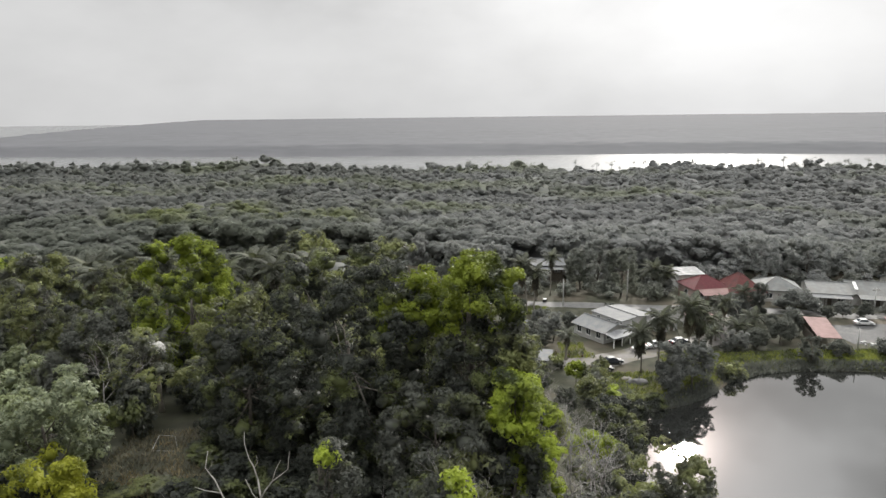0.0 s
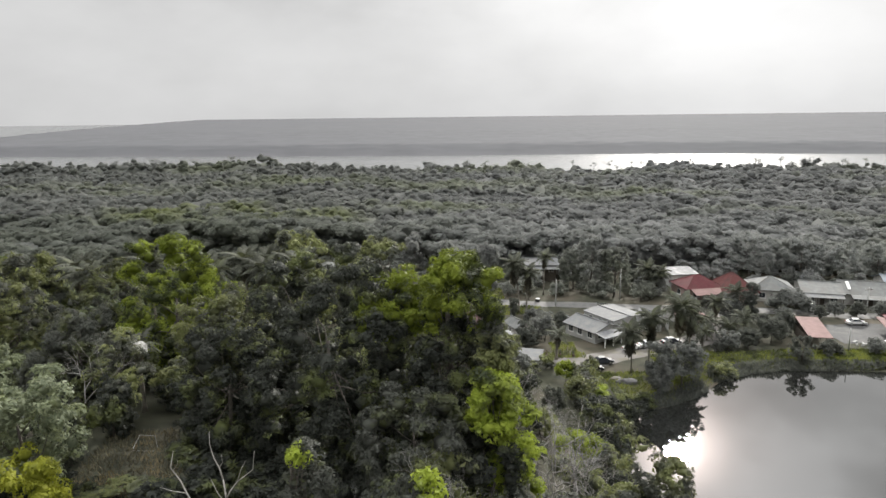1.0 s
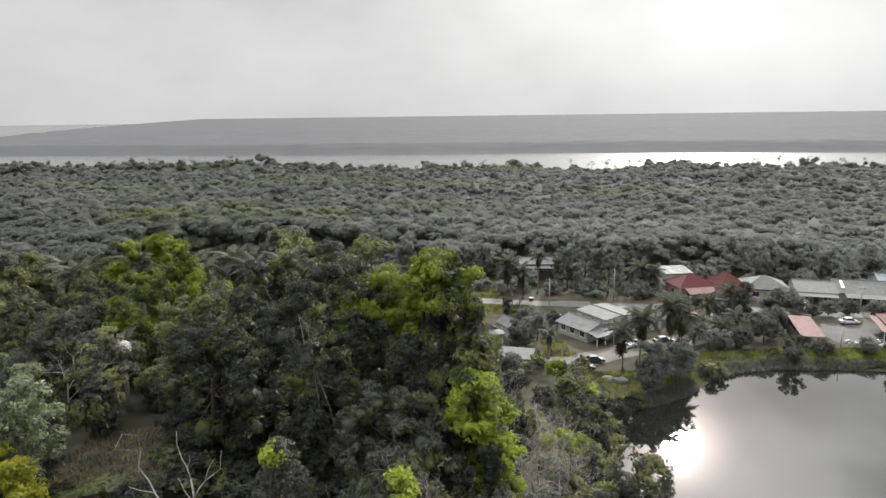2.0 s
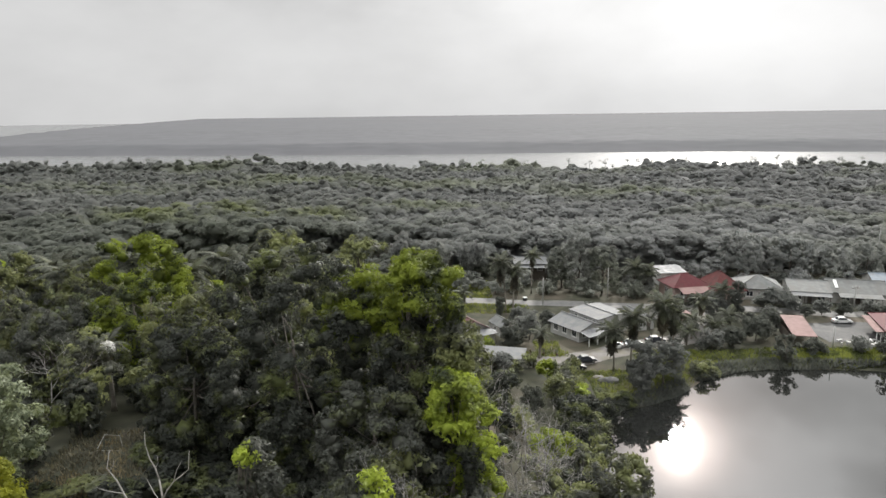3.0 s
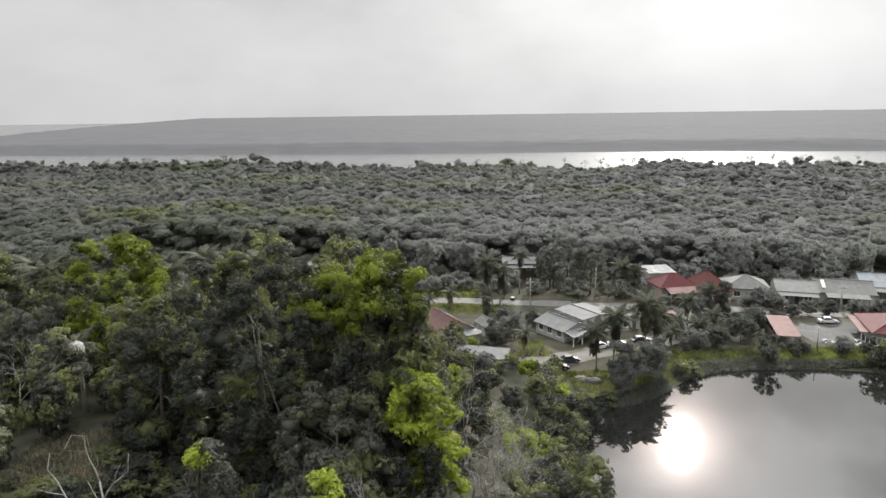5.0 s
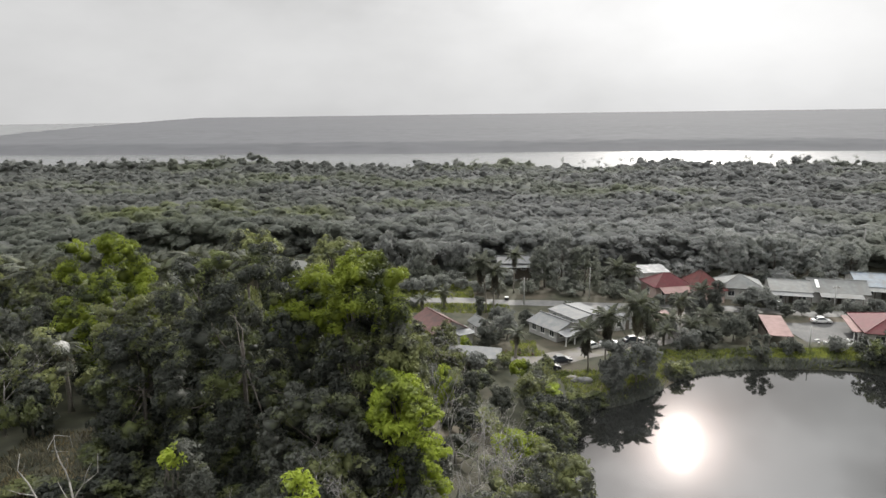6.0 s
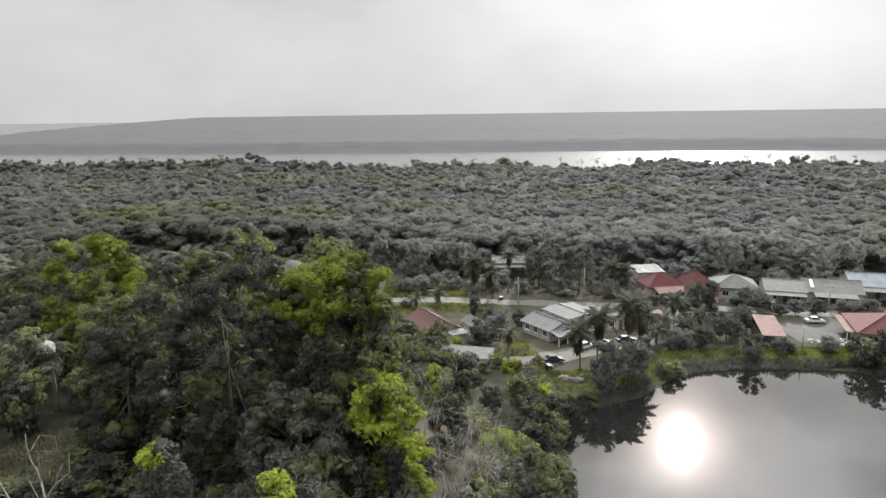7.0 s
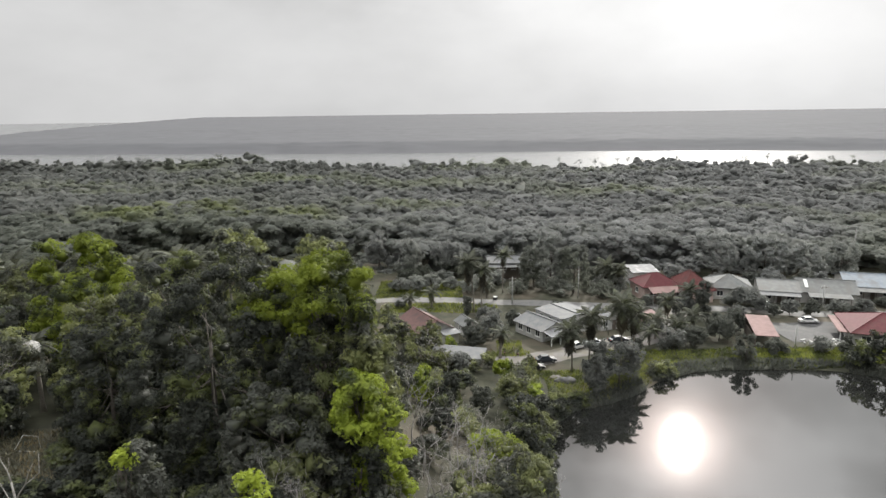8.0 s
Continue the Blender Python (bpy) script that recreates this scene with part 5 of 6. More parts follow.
h = house(71.2, 156.4, 8, 7.6, 9.0, 3.6, 3.4, "hip", ROOF_RUST, WALL_PINK, "house with a steep rust-red hipped roof", 0.6, front=[(-2.4, 1.0, 1.4, 1.2), (2.2, 1.0, 1.4, 1.2)], left=[(-2, 1.0, 1.4, 1.2), (2, 1.0, 1.4, 1.2)], door=0)
house(64.0, 171.6, 4, 6.6, 6.0, 3.6, 0.6, "lean", ROOF_WHITE, WALL_WHITE, "white flat-roofed house behind the red roof", 0.4, front=[(-1.8, 1.2, 1.2, 1.2), (1.8, 1.2, 1.2, 1.2)])
house(81.6, 158.8, -14, 9.4, 9.0, 3.3, 2.1, "hip", ROOF_ASBESTOS, WALL_GREY, "house with a weathered grey hipped roof", 0.6, front=[(-2.4, 1.0, 1.4, 1.2), (2.2, 1.0, 1.4, 1.2)], left=[(0, 1.0, 1.4, 1.2)], door=0)
h = house(92.4, 156.6, -17, 8.4, 10.5, 3.0, 1.5, "gable", ROOF_ASBESTOS, WALL_GREY, "terraced house with a broad grey sheet roof", 0.5, "x", front=[(-2.6, 0.9, 1.6, 1.2), (2.4, 0.9, 1.6, 1.2)], door=0)
porch(h, -4.5, 4.3, -7.6, -5.2, 2.3, 2.8, ROOF_GREY, 4, WOOD_DARK)
h = house(102.8, 154.6, -17, 12.0, 9.6, 3.0, 1.9, "gable", ROOF_ASBESTOS, WALL_GREY, "terraced house with a broad grey sheet roof", 0.5, "x", front=[(-2.6, 0.9, 1.6, 1.2), (2.4, 0.9, 1.6, 1.2)], door=0)
porch(h, -4.4, 4.6, -7.6, -5.2, 2.3, 2.8, ROOF_ASBESTOS, 4, WOOD_DARK)
h = house(115.6, 159.0, -17, 11.0, 12.0, 3.2, 1.8, "gable", ROOF_BLUE, WALL_GREY, "house with a pale blue and grey metal roof", 0.5, "x", front=[(-3, 1.0, 1.6, 1.2), (3, 1.0, 1.6, 1.2)], door=0)
porch(h, -5.4, 5.6, -8.6, -6.0, 2.4, 3.0, ROOF_ASBESTOS, 5, WOOD_DARK)
house(94.2, 166.8, -10, 2.6, 2.6, 2.6, 0.8, "hip", ROOF_WHITE, WALL_GREY, "small pale hut with a peaked roof", 0.3)
h = house(98.6, 126.4, -18, 12.5, 12.5, 3.0, 2.4, "hip", ROOF_RED, WALL_WHITE, "white bungalow with a faded red hipped roof", 0.7, front=[(-4, 0.9, 1.6, 1.2), (0, 0.9, 1.6, 1.2), (4, 0.9, 1.6, 1.2)], left=[(-3.4, 0.9, 1.4, 1.2), (2.8, 0.9, 1.4, 1.2)])
porch(h, -8.4, -6.2, -5.0, 5.4, 2.3, 2.55, ROOF_PINK, 3)
house(7.6, 131.8, 29, 7.0, 10.0, 2.9, 1.9, "gable", ROOF_BROWN, WALL_GREY, "bungalow with a red-brown roof among trees", 0.6, front=[(-1.6, 0.9, 1.3, 1.2), (1.6, 0.9, 1.3, 1.2)], right=[(-2.0, 0.9, 1.3, 1.2), (2.0, 0.9, 1.3, 1.2)])
house(12.4, 127.6, 29, 3.0, 3.4, 2.3, 0.4, "lean", ROOF_WHITE, WALL_GREY, "white awning lean-to beside the brown roof", 0.4, name="shed")
house(16.4, 132.6, 25, 3.4, 4.6, 2.3, 1.0, "gable", ROOF_ASBESTOS, WALL_GREY, "small grey gabled hut", 0.3, left=[(0, 0.9, 0.8, 0.8)], name="hut")
house(14.3, 116.0, -14, 9.0, 3.4, 1.9, 0.6, "lean", ROOF_GREY, WOOD_DARK, "long low shed with a pale tin roof", 0.5, front=[(-2.5, 0.9, 1.2, 0.9)], door=2.0, name="shed")
h = house(27.8, 180.0, 0, 8.0, 6.0, 5.0, 1.0, "gable", ROOF_GREY, WOOD_DARK, "dark timber stilt house with a grey roof", 0.7, "x", front=[(-2.6, 2.9, 1.2, 1.2), (0, 2.9, 1.2, 1.2), (2.6, 2.9, 1.2, 1.2)])
porch(h, -4.4, 4.4, -5.4, -3.05, 4.0, 4.4, ROOF_GREY, 5, WOOD_DARK)
house(54.0, 135.2, 16, 5.4, 4.2, 2.3, 0.7, "lean", ROOF_PINK, WALL_WHITE, "low outhouse with a faded pink roof", 0.5, front=[(-1.2, 0.9, 1.0, 0.9)], door=1.2, name="shed")
house(53.2, 142.0, 16, 4.0, 4.6, 2.4, 0.9, "gable", ROOF_GREY, WALL_GREY, "small outhouse with a grey roof", 0.4, "x", front=[(0, 0.9, 1.0, 0.9)], name="shed")

# the open shed with a pink roof
shed = thing("open_shed", pose(74.8, 126.2, 0, 0, 0, -13), "open-sided shed with a faded pink sloping roof", "shed")
part("roof", mesh_data("roof", *slab([(-2.15, -5.2, 2.6), (2.15, -5.2, 2.6), (2.15, 5.2, 3.6), (-2.15, 5.2, 3.6)], 0.1), ROOF_PINK), shed)
for k in range(9):
    yy = -5.0 + k * 1.25
    part("batten", mesh_data("batten", *box(-2.2, yy - 0.04, 2.58 + 0.096 * (k * 1.25 + 0.2), 2.2, yy + 0.04, 2.70 + 0.096 * (k * 1.25 - 0.9)), WOOD_DARK), shed)
for u in (-2.0, 2.0):
    for yy in (-4.9, -1.6, 1.6, 4.9):
        part("post", mesh_data("post", *box(u - 0.07, yy - 0.07, -0.3, u + 0.07, yy + 0.07, 2.62 + 0.096 * (yy + 5.2)), WOOD_DARK), shed)
part("back_wall", mesh_data("back_wall", *box(-2.1, 4.6, -0.2, 2.1, 4.7, 3.4), WOOD_DARK), shed)
part("side_wall", mesh_data("side_wall", *box(-2.1, -4.7, -0.2, -2.02, 4.6, 2.0), WOOD_DARK), shed)

# ---------------------------------------------------------------- cars


def wheel_parts(ob, x, y):
    w = part("wheel", mesh_data("wheel", *tube([(0, -0.1, 0), (0, 0.1, 0)], [0.32, 0.32], 14), RUBBER, True), ob, m=pose(x, y, 0.32))
    part("rim", mesh_data("rim", *tube([(0, -0.108, 0), (0, 0.108, 0)], [0.2, 0.2], 10), STEEL), w)


def car(x, y, turn, paint, label, van=False):
    """A car along local x, nose to +x: lofted body with cabin, glass, lamps and wheels."""
    ob = thing("van" if van else "car", pose(x, y, height(x, y) + 0.1, 0, 0, turn), label, "van" if van else "car", "parked cars")
    ob.scale = (0.88, 0.88, 0.92)
    half = 0.86
    if van:
        low = [(-2.1, 0.35, 1.0), (-2.15, 0.7, 1.05), (1.2, 0.35, 1.0), (2.1, 0.35, 0.8)]
        prof = [(-2.15, 0.32), (-2.18, 0.95), (1.75, 1.0), (2.1, 0.8), (2.15, 0.32)]
        roof = [(-2.1, 0.95), (-2.0, 1.85), (0.9, 1.85), (1.7, 1.0)]
    else:
        prof = [(-2.2, 0.32), (-2.25, 0.72), (-2.1, 0.92), (-1.4, 0.96), (1.0, 0.93), (1.9, 0.8), (2.2, 0.62), (2.22, 0.32)]
        roof = [(-1.55, 0.94), (-0.95, 1.40), (-0.2, 1.45), (0.45, 1.38), (1.15, 0.92)]
    def loft(pr, w0, w1, z0, z1):
        v, f = [], []
        n = len(pr)
        for s_ in (-1, 1):
            for px, pz in pr:
                w = w0 + (w1 - w0) * (pz - z0) / (z1 - z0)
                v.append((px, s_ * w, pz))
        f = [(k, k + 1, n + k + 1, n + k)[::-1] for k in range(n - 1)] + [(n - 1, 0, n, 2 * n - 1)[::-1]]
        f += [tuple(range(n)), tuple(range(2 * n - 1, n - 1, -1))]
        return v, f
    me_ = mesh_data("body", *loft(prof, half, half * 0.93, 0.32, 1.0), paint)
    b = bmesh.new()
    b.from_mesh(me_)
    bmesh.ops.recalc_face_normals(b, faces=b.faces)
    bmesh.ops.bevel(b, geom=list(b.edges), offset=0.06, segments=2, affect="EDGES", profile=0.6)
    b.to_mesh(me_)
    b.free()
    part("body", me_, ob)
    zt = max(p[1] for p in roof)
    cab = mesh_data("cabin", *loft(roof, half * 0.9, half * 0.68, 0.92, zt), GLASS_DARK)
    b = bmesh.new()
    b.from_mesh(cab)
    bmesh.ops.recalc_face_normals(b, faces=b.faces)
    bmesh.ops.bevel(b, geom=list(b.edges), offset=0.05, segments=2, affect="EDGES", profile=0.6)
    b.to_mesh(cab)
    b.free()
    part("cabin_glass", cab, ob, "dark tinted car windows")
    top = [p for p in roof if p[1] > zt - 0.12]
    rw = half * 0.68
    part("roof_panel", mesh_data("roof_panel", *box(top[0][0] - 0.05, -rw, zt - 0.05, top[-1][0] + 0.05, rw, zt + 0.02), paint), ob)
    for s_ in (-1, 1):
        part("pillar", mesh_data("pillar", *tube([(roof[-2][0], s_ * rw, zt - 0.06), (roof[-1][0], s_ * half * 0.9, 0.93)], [0.045, 0.05], 5), paint), ob)
        part("pillar", mesh_data("pillar", *tube([(roof[1][0], s_ * rw, zt - 0.06), (roof[0][0], s_ * half * 0.9, 0.94)], [0.06, 0.07], 5), paint), ob)
        part("headlight", mesh_data("headlight", *box(2.02, s_ * 0.6 - 0.17, 0.58, 2.24, s_ * 0.6 + 0.17, 0.72), LAMP_GLASS), ob)
        part("tail_light", mesh_data("tail_light", *box(-2.27, s_ * 0.62 - 0.16, 0.66, -2.1, s_ * 0.62 + 0.16, 0.82), LAMP_RED), ob)
        for wx in (-1.35, 1.35):
            wheel_parts(ob, wx, s_ * 0.8)
    part("front_bumper", mesh_data("front_bumper", *box(2.05, -0.8, 0.3, 2.3, 0.8, 0.5), paint), ob)
    return ob


car(27.7, 112.0, 8, PAINT_BLACK, "black saloon car parked on the lane")
car(30.3, 115.2, 12, PAINT_DARK, "dark blue-grey saloon car parked on the lane")
car(41.2, 123.6, 12, PAINT_SILVER, "silver saloon car parked beside the palms")
car(46.2, 125.2, 14, PAINT_DARK, "dark car parked in the shade of palms")
car(37.6, 122.4, 30, PAINT_WHITE, "white car half hidden behind the palm")
car(89.7, 136.4, -6, PAINT_WHITE, "white saloon car parked in the paved yard")
car(85.6, 147.0, -100, PAINT_WHITE, "white van parked beside the road", True)

# ---------------------------------------------------------------- posts, goal frame, dead wood


def pole(x, y, h, arm, label):
    ob = thing("utility_pole", pose(x, y, height(x, y) - 0.2, 0, 0, 10), label, "pole", "utility poles")
    part("shaft", mesh_data("shaft", *tube([(0, 0, 0), (0, 0, h * 0.5), (0, 0, h)], [0.16, 0.13, 0.1], 8), CONCRETE, True), ob)
    if arm:
        part("crossarm", mesh_data("crossarm", *box(-0.9, -0.06, h - 0.6, 0.9, 0.06, h - 0.48), WOOD_DARK), ob)
        for u in (-0.8, 0.0, 0.8):
            part("insulator", mesh_data("insulator", *tube([(u, 0, h - 0.48), (u, 0, h - 0.28)], [0.05, 0.03], 6), FRAME_WHITE), ob)
    return ob


pole(44.6, 158.3, 8.0, True, "slim concrete utility pole beside the back road")
pole(27.8, 153.0, 7.0, True, "slim concrete utility pole beside the back road")
pole(130.5, 189.0, 12.5, True, "tall slim mast at the forest's edge")
pole(79.0, 121.0, 4.8, False, "thin pole beside the open shed")
pole(98.0, 146.0, 6.0, True, "slim concrete utility pole beside the road")

goal = thing("goal_frame", pose(-26.4, 56.4, height(-26.4, 56.4), 0, 0, -8) @ Matrix.Scale(0.7, 4), "small rusty white goal frame on rough grass", "goal")
part("post", mesh_data("post", *tube([(-1.5, -0.9, 0), (-0.9, 0.3, 1.75)], [0.05, 0.045], 6), METAL_WHITE), goal)
part("post", mesh_data("post", *tube([(1.5, 0.3, 0), (1.3, 0.3, 1.75)], [0.03, 0.03], 6), CONCRETE), goal)
part("crossbar", mesh_data("crossbar", *tube([(-0.95, 0.3, 1.75), (1.35, 0.3, 1.75)], [0.03, 0.03], 6), CONCRETE), goal)
part("ground_bar", mesh_data("ground_bar", *tube([(-1.5, -0.9, 0.08), (1.6, -0.7, 0.12)], [0.035, 0.035], 6), CONCRETE), goal)


def bare_tree(name, x, y, top, spread, seed, mat, label, depth=4, thick=0.16, base=None):
    """A leafless tree: limbs that fork again and again."""
    r = np.random.default_rng(seed)
    z0 = height(x, y) if base is None else base
    h_ = top - z0
    pieces = []

    def grow(p, d, ln, rad, k):
        ln = float(ln)
        mid = p + d * ln * 0.5 + Vector(r.normal(0, 0.05 * ln, 3))
        end = p + d * ln + Vector(r.normal(0, 0.06 * ln, 3))
        pieces.append(tube([p, mid, end], [rad, rad * 0.82, rad * 0.6], 5))
        if k == 0:
            return
        for _ in range(2 if r.random() < 0.55 else 3):
            q = Vector(r.normal(0, spread, 3))
            grow(end, (d + Vector((q.x, q.y, q.z * 0.5 + 0.12))).normalized(), ln * r.uniform(0.55, 0.85), rad * 0.58, k - 1)

    grow(Vector((0, 0, -0.2)), Vector((0, 0, 1)), h_ * 0.42, thick, depth)
    v, f = join(*pieces)
    zt = max(p[2] for p in v)
    v = [(p[0], p[1], p[2] * h_ / zt) for p in v]
    ob = thing(name, Matrix.Translation((x, y, z0)), label, "tree", "bare trees")
    part("trunk", mesh_data("trunk", v, f, mat, True), ob)
    return ob


dead = thing("dead_tree", pose(-9.85, 31.3, 17.0) @ Matrix.Scale(0.91, 4), "tall bleached dead tree with forked bare limbs", "tree", "bare trees")
part("trunk", mesh_data("trunk", *tube([(0.1, 0, -4.0), (0.2, 0, 4), (0.05, 0.1, 7.2), (0.0, 0, 9.6), (-0.1, 0, 10.95)], [0.18, 0.14, 0.095, 0.062, 0.05], 8), BARK_PALE, True), dead)
for pts, r0 in [
    ([(-0.1, 0, 10.9), (-0.3, 0.1, 11.6), (-0.56, 0.1, 12.2), (-0.78, 0.2, 13.0), (-0.74, 0.2, 13.8)], 0.062),
    ([(0.0, 0, 9.7), (0.32, -0.1, 10.3), (0.75, -0.1, 10.85), (1.2, -0.1, 11.2), (1.72, -0.2, 11.65), (1.8, -0.2, 12.3), (1.92, -0.3, 12.86)], 0.065),
    ([(0.75, -0.1, 10.85), (0.95, 0.0, 11.5), (1.25, 0.1, 12.05)], 0.035),
    ([(-0.3, 0.1, 11.6), (-0.05, 0.0, 12.0), (-0.12, 0.1, 12.4)], 0.03),
    ([(0.0, 0, 9.3), (-0.5, 0.1, 9.95), (-0.85, 0.1, 10.9)], 0.045),
    ([(0.05, 0.1, 7.2), (-1.2, 0.2, 8.4), (-2.3, 0.3, 9.6), (-2.7, 0.3, 10.7), (-3.2, 0.3, 11.5), (-3.0, 0.4, 12.5)], 0.085),
    ([(-2.45, 0.3, 9.9), (-3.2, 0.2, 10.1), (-3.9, 0.2, 10.35)], 0.04),
    ([(-1.2, 0.2, 8.4), (-3.4, 0.0, 8.9), (-5.4, -0.1, 9.6), (-5.8, -0.1, 10.25)], 0.05),
    ([(-3.1, 0.3, 11.3), (-2.8, 0.3, 11.7), (-2.75, 0.3, 12.0)], 0.025),
]:
    part("limb", mesh_data("limb", *tube(pts, np.linspace(r0 * 0.78, r0 * 0.25, len(pts)), 6), BARK_PALE, True), dead)
BARE = "leafless grey tree with fine twigs on the slope"
for i, (x, y, h_) in enumerate([(12.0, 57.5, 6.0), (14.5, 60, 5.5), (10.0, 62, 7), (16.5, 64, 5.5), (9.0, 47.0, 4.5), (11.5, 45.5, 4.0), (3.0, 41.5, 4.2), (-3.5, 38.0, 4.5), (8.5, 68, 7), (19, 66, 5), (13.5, 52, 5), (-1.0, 42, 4), (12.8, 70, 6), (17, 57, 4.5), (-34, 60, 7), (15.5, 67.5, 6), (18.5, 61, 5), (11, 54.5, 6), (13, 64, 6.5), (16, 54, 5), (20, 58, 4.5), (7.5, 43, 4), (12.5, 106.5, 6.0), (14, 57, 4.6), (16.4, 60.5, 4.2), (12, 60.5, 5.4), (18.4, 55.0, 4), (15.2, 63.5, 5), (10.4, 58.0, 5.6), (17.4, 68, 5), (13.6, 67, 5.4), (11, 50.5, 5), (15.4, 50, 4.4)]):
    bare_tree("bare_tree", x, y, height(x, y) + h_ + 2.8, 0.62, 40 + i, TWIGS, BARE, 5, 0.1)

# ---------------------------------------------------------------- grass


def grass(name, areas, per_m2, size, mat, label, seed, within=1e6, wet=0.1):
    """Tufts of blades over rectangles x0, y0, x1, y1 of the plan, on the ground and off the water."""
    r = np.random.default_rng(seed)
    P = []
    for x0, y0, x1, y1 in areas:
        n = int((x1 - x0) * (y1 - y0) * per_m2)
        P.append(np.stack([r.uniform(x0, x1, n), r.uniform(y0, y1, n)], -1))
    P = np.concatenate(P)
    edge = pond_distance(P[:, 0], P[:, 1])
    P = P[(edge > wet) & (edge < within)]
    n = len(P)
    z = ground(P[:, 0], P[:, 1])
    p = np.stack([P[:, 0], P[:, 1], np.maximum(z, -1.2) - 0.05], -1)
    a = r.uniform(0, 6.28, n)
    s = size * r.uniform(0.5, 1.3, n)
    side = np.stack([np.cos(a), np.sin(a), np.zeros(n)], -1) * (s * 0.15)[:, None]
    tip = np.stack([r.normal(0, 0.4, n) * s, r.normal(0, 0.4, n) * s, s], -1)
    v = np.stack([p - side, p + side, p + side * 0.7 + tip * 0.6, p + tip], 1).reshape(-1, 3)
    return tagged(new(name, mesh_arrays(name, v, np.arange(n * 4).reshape(n, 4), np.zeros((0, 3), int), mat)), label, "grass", kind="stuff")


grass("grass", [(66, 113, 100, 121.5), (52, 112, 66, 121), (66, 113, 100, 121.5), (29, 99, 40, 111), (24, 108, 31, 111), (19, 118, 28, 121), (-6, 158, 16, 176), (-2, 146, 24, 153), (40, 104, 53, 121), (22, 121, 27, 127)], 26.0, 0.45, GRASS, "lush yellow-green grass on the pond's bank", 3)
grass("dry_grass", [(-31, 46, -21.5, 60), (-31, 46, -21.5, 60), (-31, 46, -21.5, 60)], 9.0, 0.42, LEAF_DRY, "rough dry grass on the hill", 4)
grass("reeds", [(48, 108, 66, 117), (64, 113, 92, 116), (29, 93, 46, 108), (84, 104, 95, 116)], 40.0, 0.8, LEAF_GARDEN_DARK_HAZED, "dark reeds along the pond's edge", 5, 2.2, -0.7)

tub = thing("water_tub", pose(24.0, 157.0, height(24, 157)), "small dark tub with a pale lid beside the road", "tub")
part("barrel", mesh_data("barrel", *tube([(0, 0, 0), (0, 0, 0.35), (0, 0, 0.8)], [0.48, 0.55, 0.5], 12), RUBBER, True), tub)
part("lid", mesh_data("lid", *tube([(0, 0, 0.8), (0, 0, 0.88)], [0.54, 0.5], 12), FRAME_WHITE), tub)

# ---------------------------------------------------------------- yard clutter


def heap(x, y, rx, ry, h_, mat, label, seed):
    """A low uneven heap."""
    r = np.random.default_rng(seed)
    v, f = ICO3
    bump = 1 + 0.12 * r.standard_normal(len(v))
    w = v * bump[:, None] * np.array([rx, ry, h_])
    me_ = mesh_arrays("heap", w, np.zeros((0, 4), int), f, mat)
    ob = new("mound", me_)
    ob.matrix_basis = Matrix.Translation((x, y, height(x, y)))
    return tagged(ob, label, "mound")


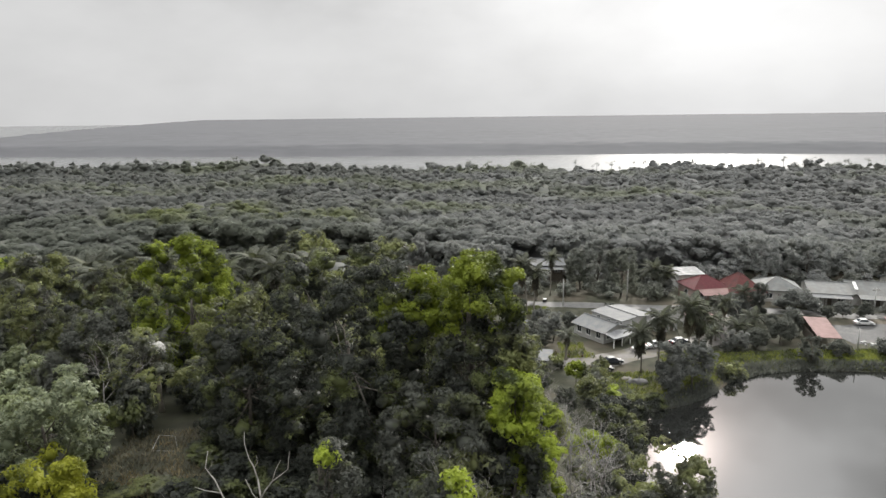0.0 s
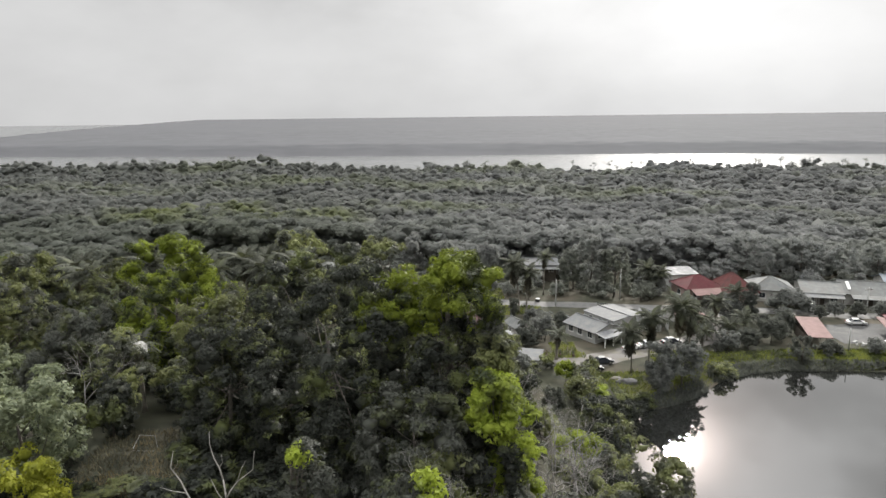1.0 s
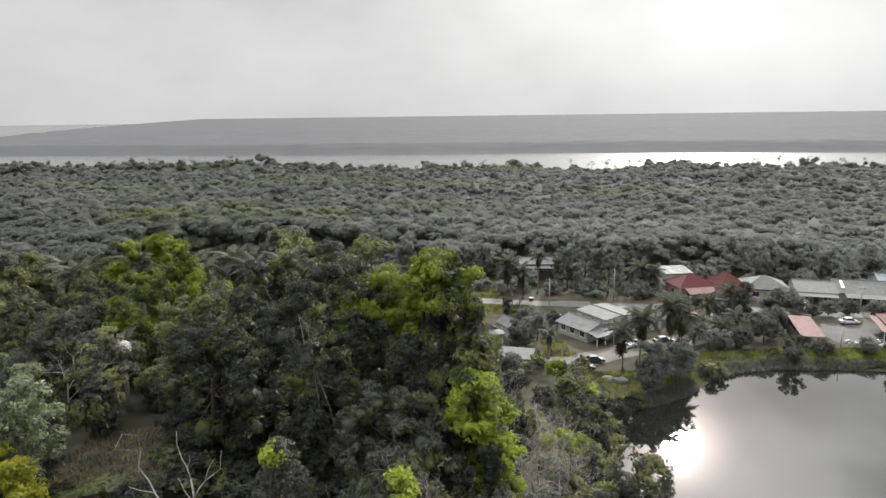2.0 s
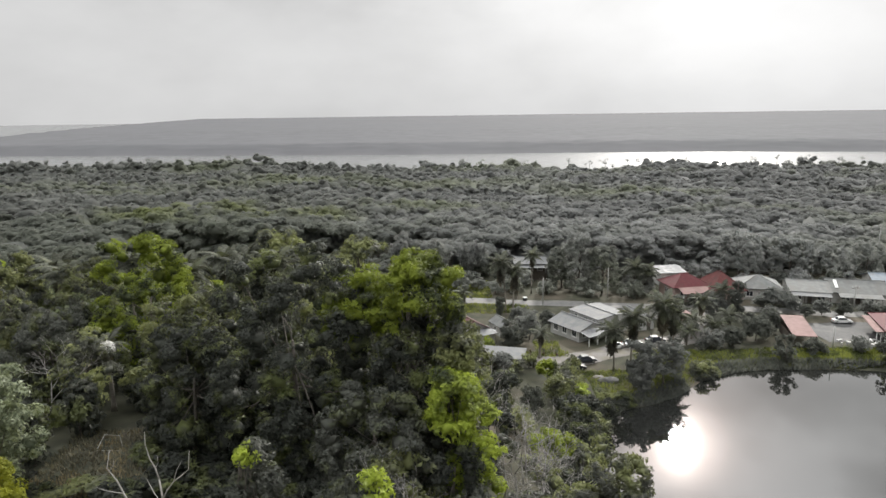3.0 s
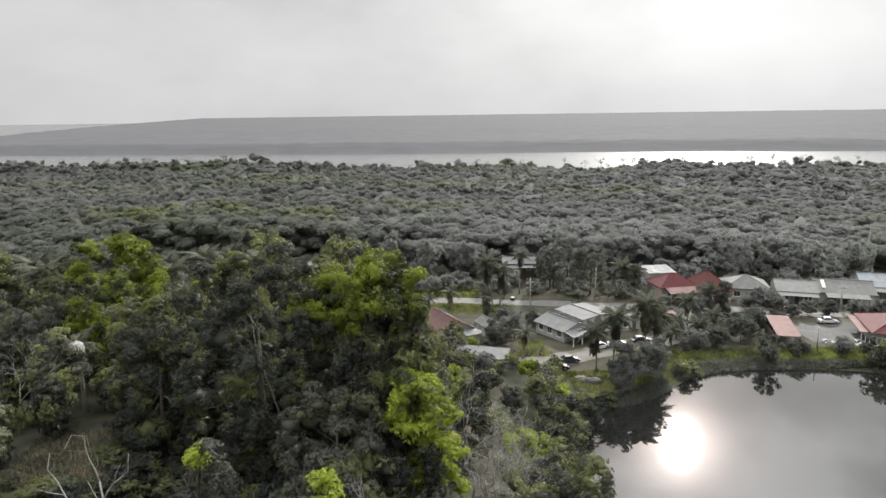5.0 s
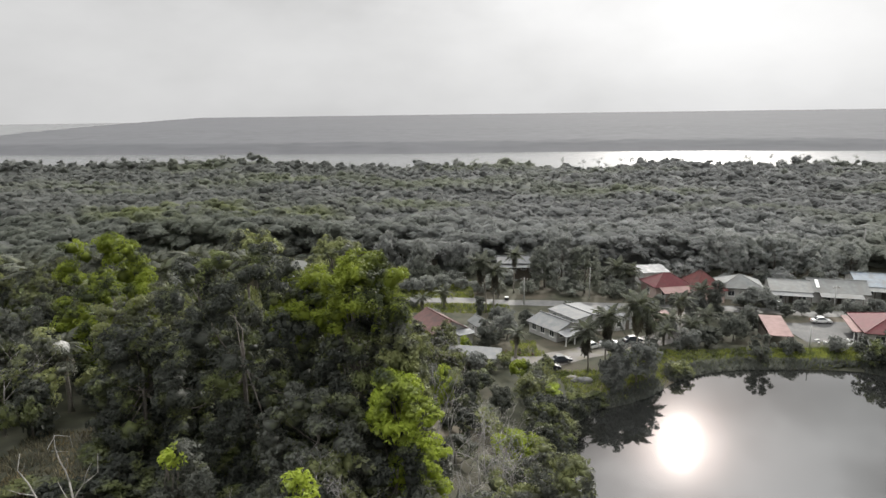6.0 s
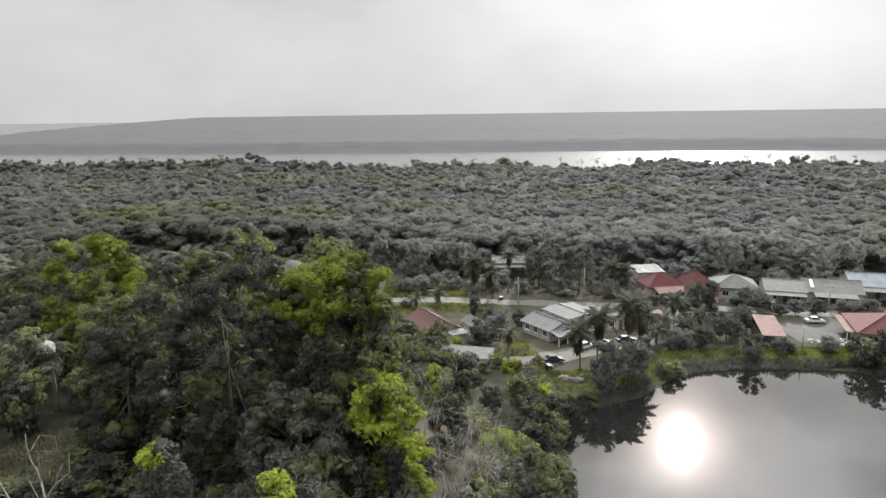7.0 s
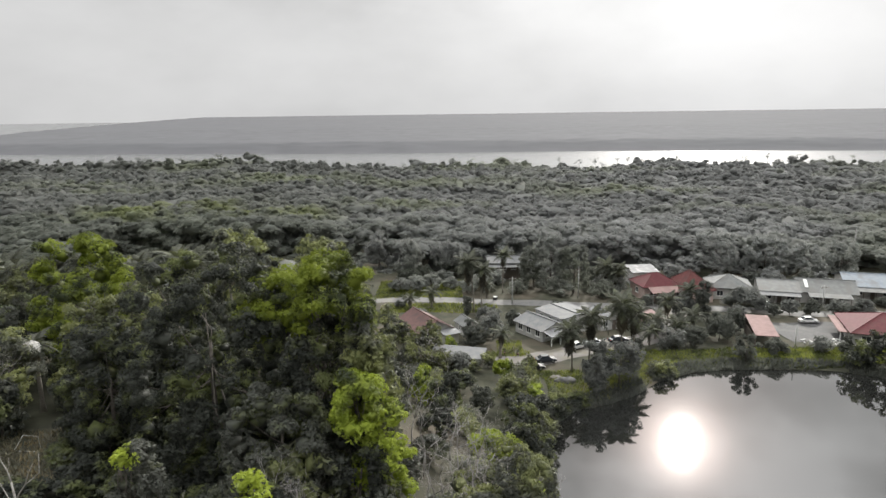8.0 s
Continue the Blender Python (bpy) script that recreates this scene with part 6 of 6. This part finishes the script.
heap(32.6, 106.6, 1.9, 1.2, 0.55, ASPHALT, "low grey heap of sand on the grass", 1)
heap(31.0, 108.0, 1.1, 0.8, 0.4, DIRT, "small brown heap of earth on the grass", 2)
junk = np.random.default_rng(23)
for k in range(26):
    x, y = junk.uniform(82, 93), junk.uniform(121.5, 125.5)
    w, d, hh = junk.uniform(0.3, 1.1), junk.uniform(0.2, 0.6), junk.uniform(0.08, 0.4)
    ob = new("rubble_block", mesh_data("rubble_block", *box(-w / 2, -d / 2, -0.05, w / 2, d / 2, hh), (CONCRETE, FRAME_WHITE, WALL_GREY)[k % 3]))
    ob.matrix_basis = pose(x, y, height(x, y), junk.uniform(-12, 12), junk.uniform(-12, 12), junk.uniform(0, 180))
    tagged(ob, "pale broken rubble block lying on the grass", "rubble", "rubble beside the yard")


def potted(x, y, h_, mat, label, seed):
    r = np.random.default_rng(seed)
    ob = thing("potted_plant", pose(x, y, height(x, y)), label, "plant", "potted plants")
    part("pot", mesh_data("pot", *tube([(0, 0, 0), (0, 0, 0.18), (0, 0, 0.36)], [0.16, 0.21, 0.24], 10), ROOF_BROWN, True), ob)
    c = np.array([[0, 0, 0.45 + 0.2 * k] for k in range(int(h_ / 0.2) - 1)])
    v, t = leaf_cloud(c, np.full(len(c), 0.22), np.zeros((len(c), 3)), 11.0, 0.1, r)
    part("leaves", mesh_arrays("leaves", v, np.zeros((0, 4), int), t, mat), ob)


potted(20.6, 119.4, 1.1, LEAF_DRY, "potted plant with reddish-brown leaves beside the palm", 5)
potted(23.2, 119.6, 1.2, LEAF_DARK, "potted plant with dark leaves beside the palm", 6)
potted(25.6, 119.0, 0.9, LEAF_GARDEN_DARK_HAZED, "potted plant with dark leaves beside the lane", 7)

# pale rooflight sheet on a roof; round drum in place of a canopy
for x, y, z, turn, w, d, mat, name, label in [(98.0, 155.85, 4.1, -17, 0.7, 3.2, FRAME_WHITE, "rooflight", "long bright rooflight sheet on the grey roof"), (27.6, 138.6, 0.9, 10, 1.6, 1.2, FRAME_WHITE, "water_tank", "pale round drum in place of a small canopy behind the bungalow")]:
    if name == "water_tank":
        ob = new(name, mesh_data(name, *tube([(0, 0, -1.0), (0, 0, 0.9), (0, 0, 1.1), (0, 0, 1.2)], [0.7, 0.75, 0.7, 0.3], 14), ROOF_WHITE, True))
        ob.matrix_basis = pose(x, y, z)
    else:
        ob = new(name, mesh_data(name, *box(-w / 2, -d / 2, -0.05, w / 2, d / 2, 0.05), mat))
        ob.matrix_basis = pose(x, y - 2.0, z + 0.02, 21.6, 0, turn)
    tagged(ob, label, name.replace("_", " "))
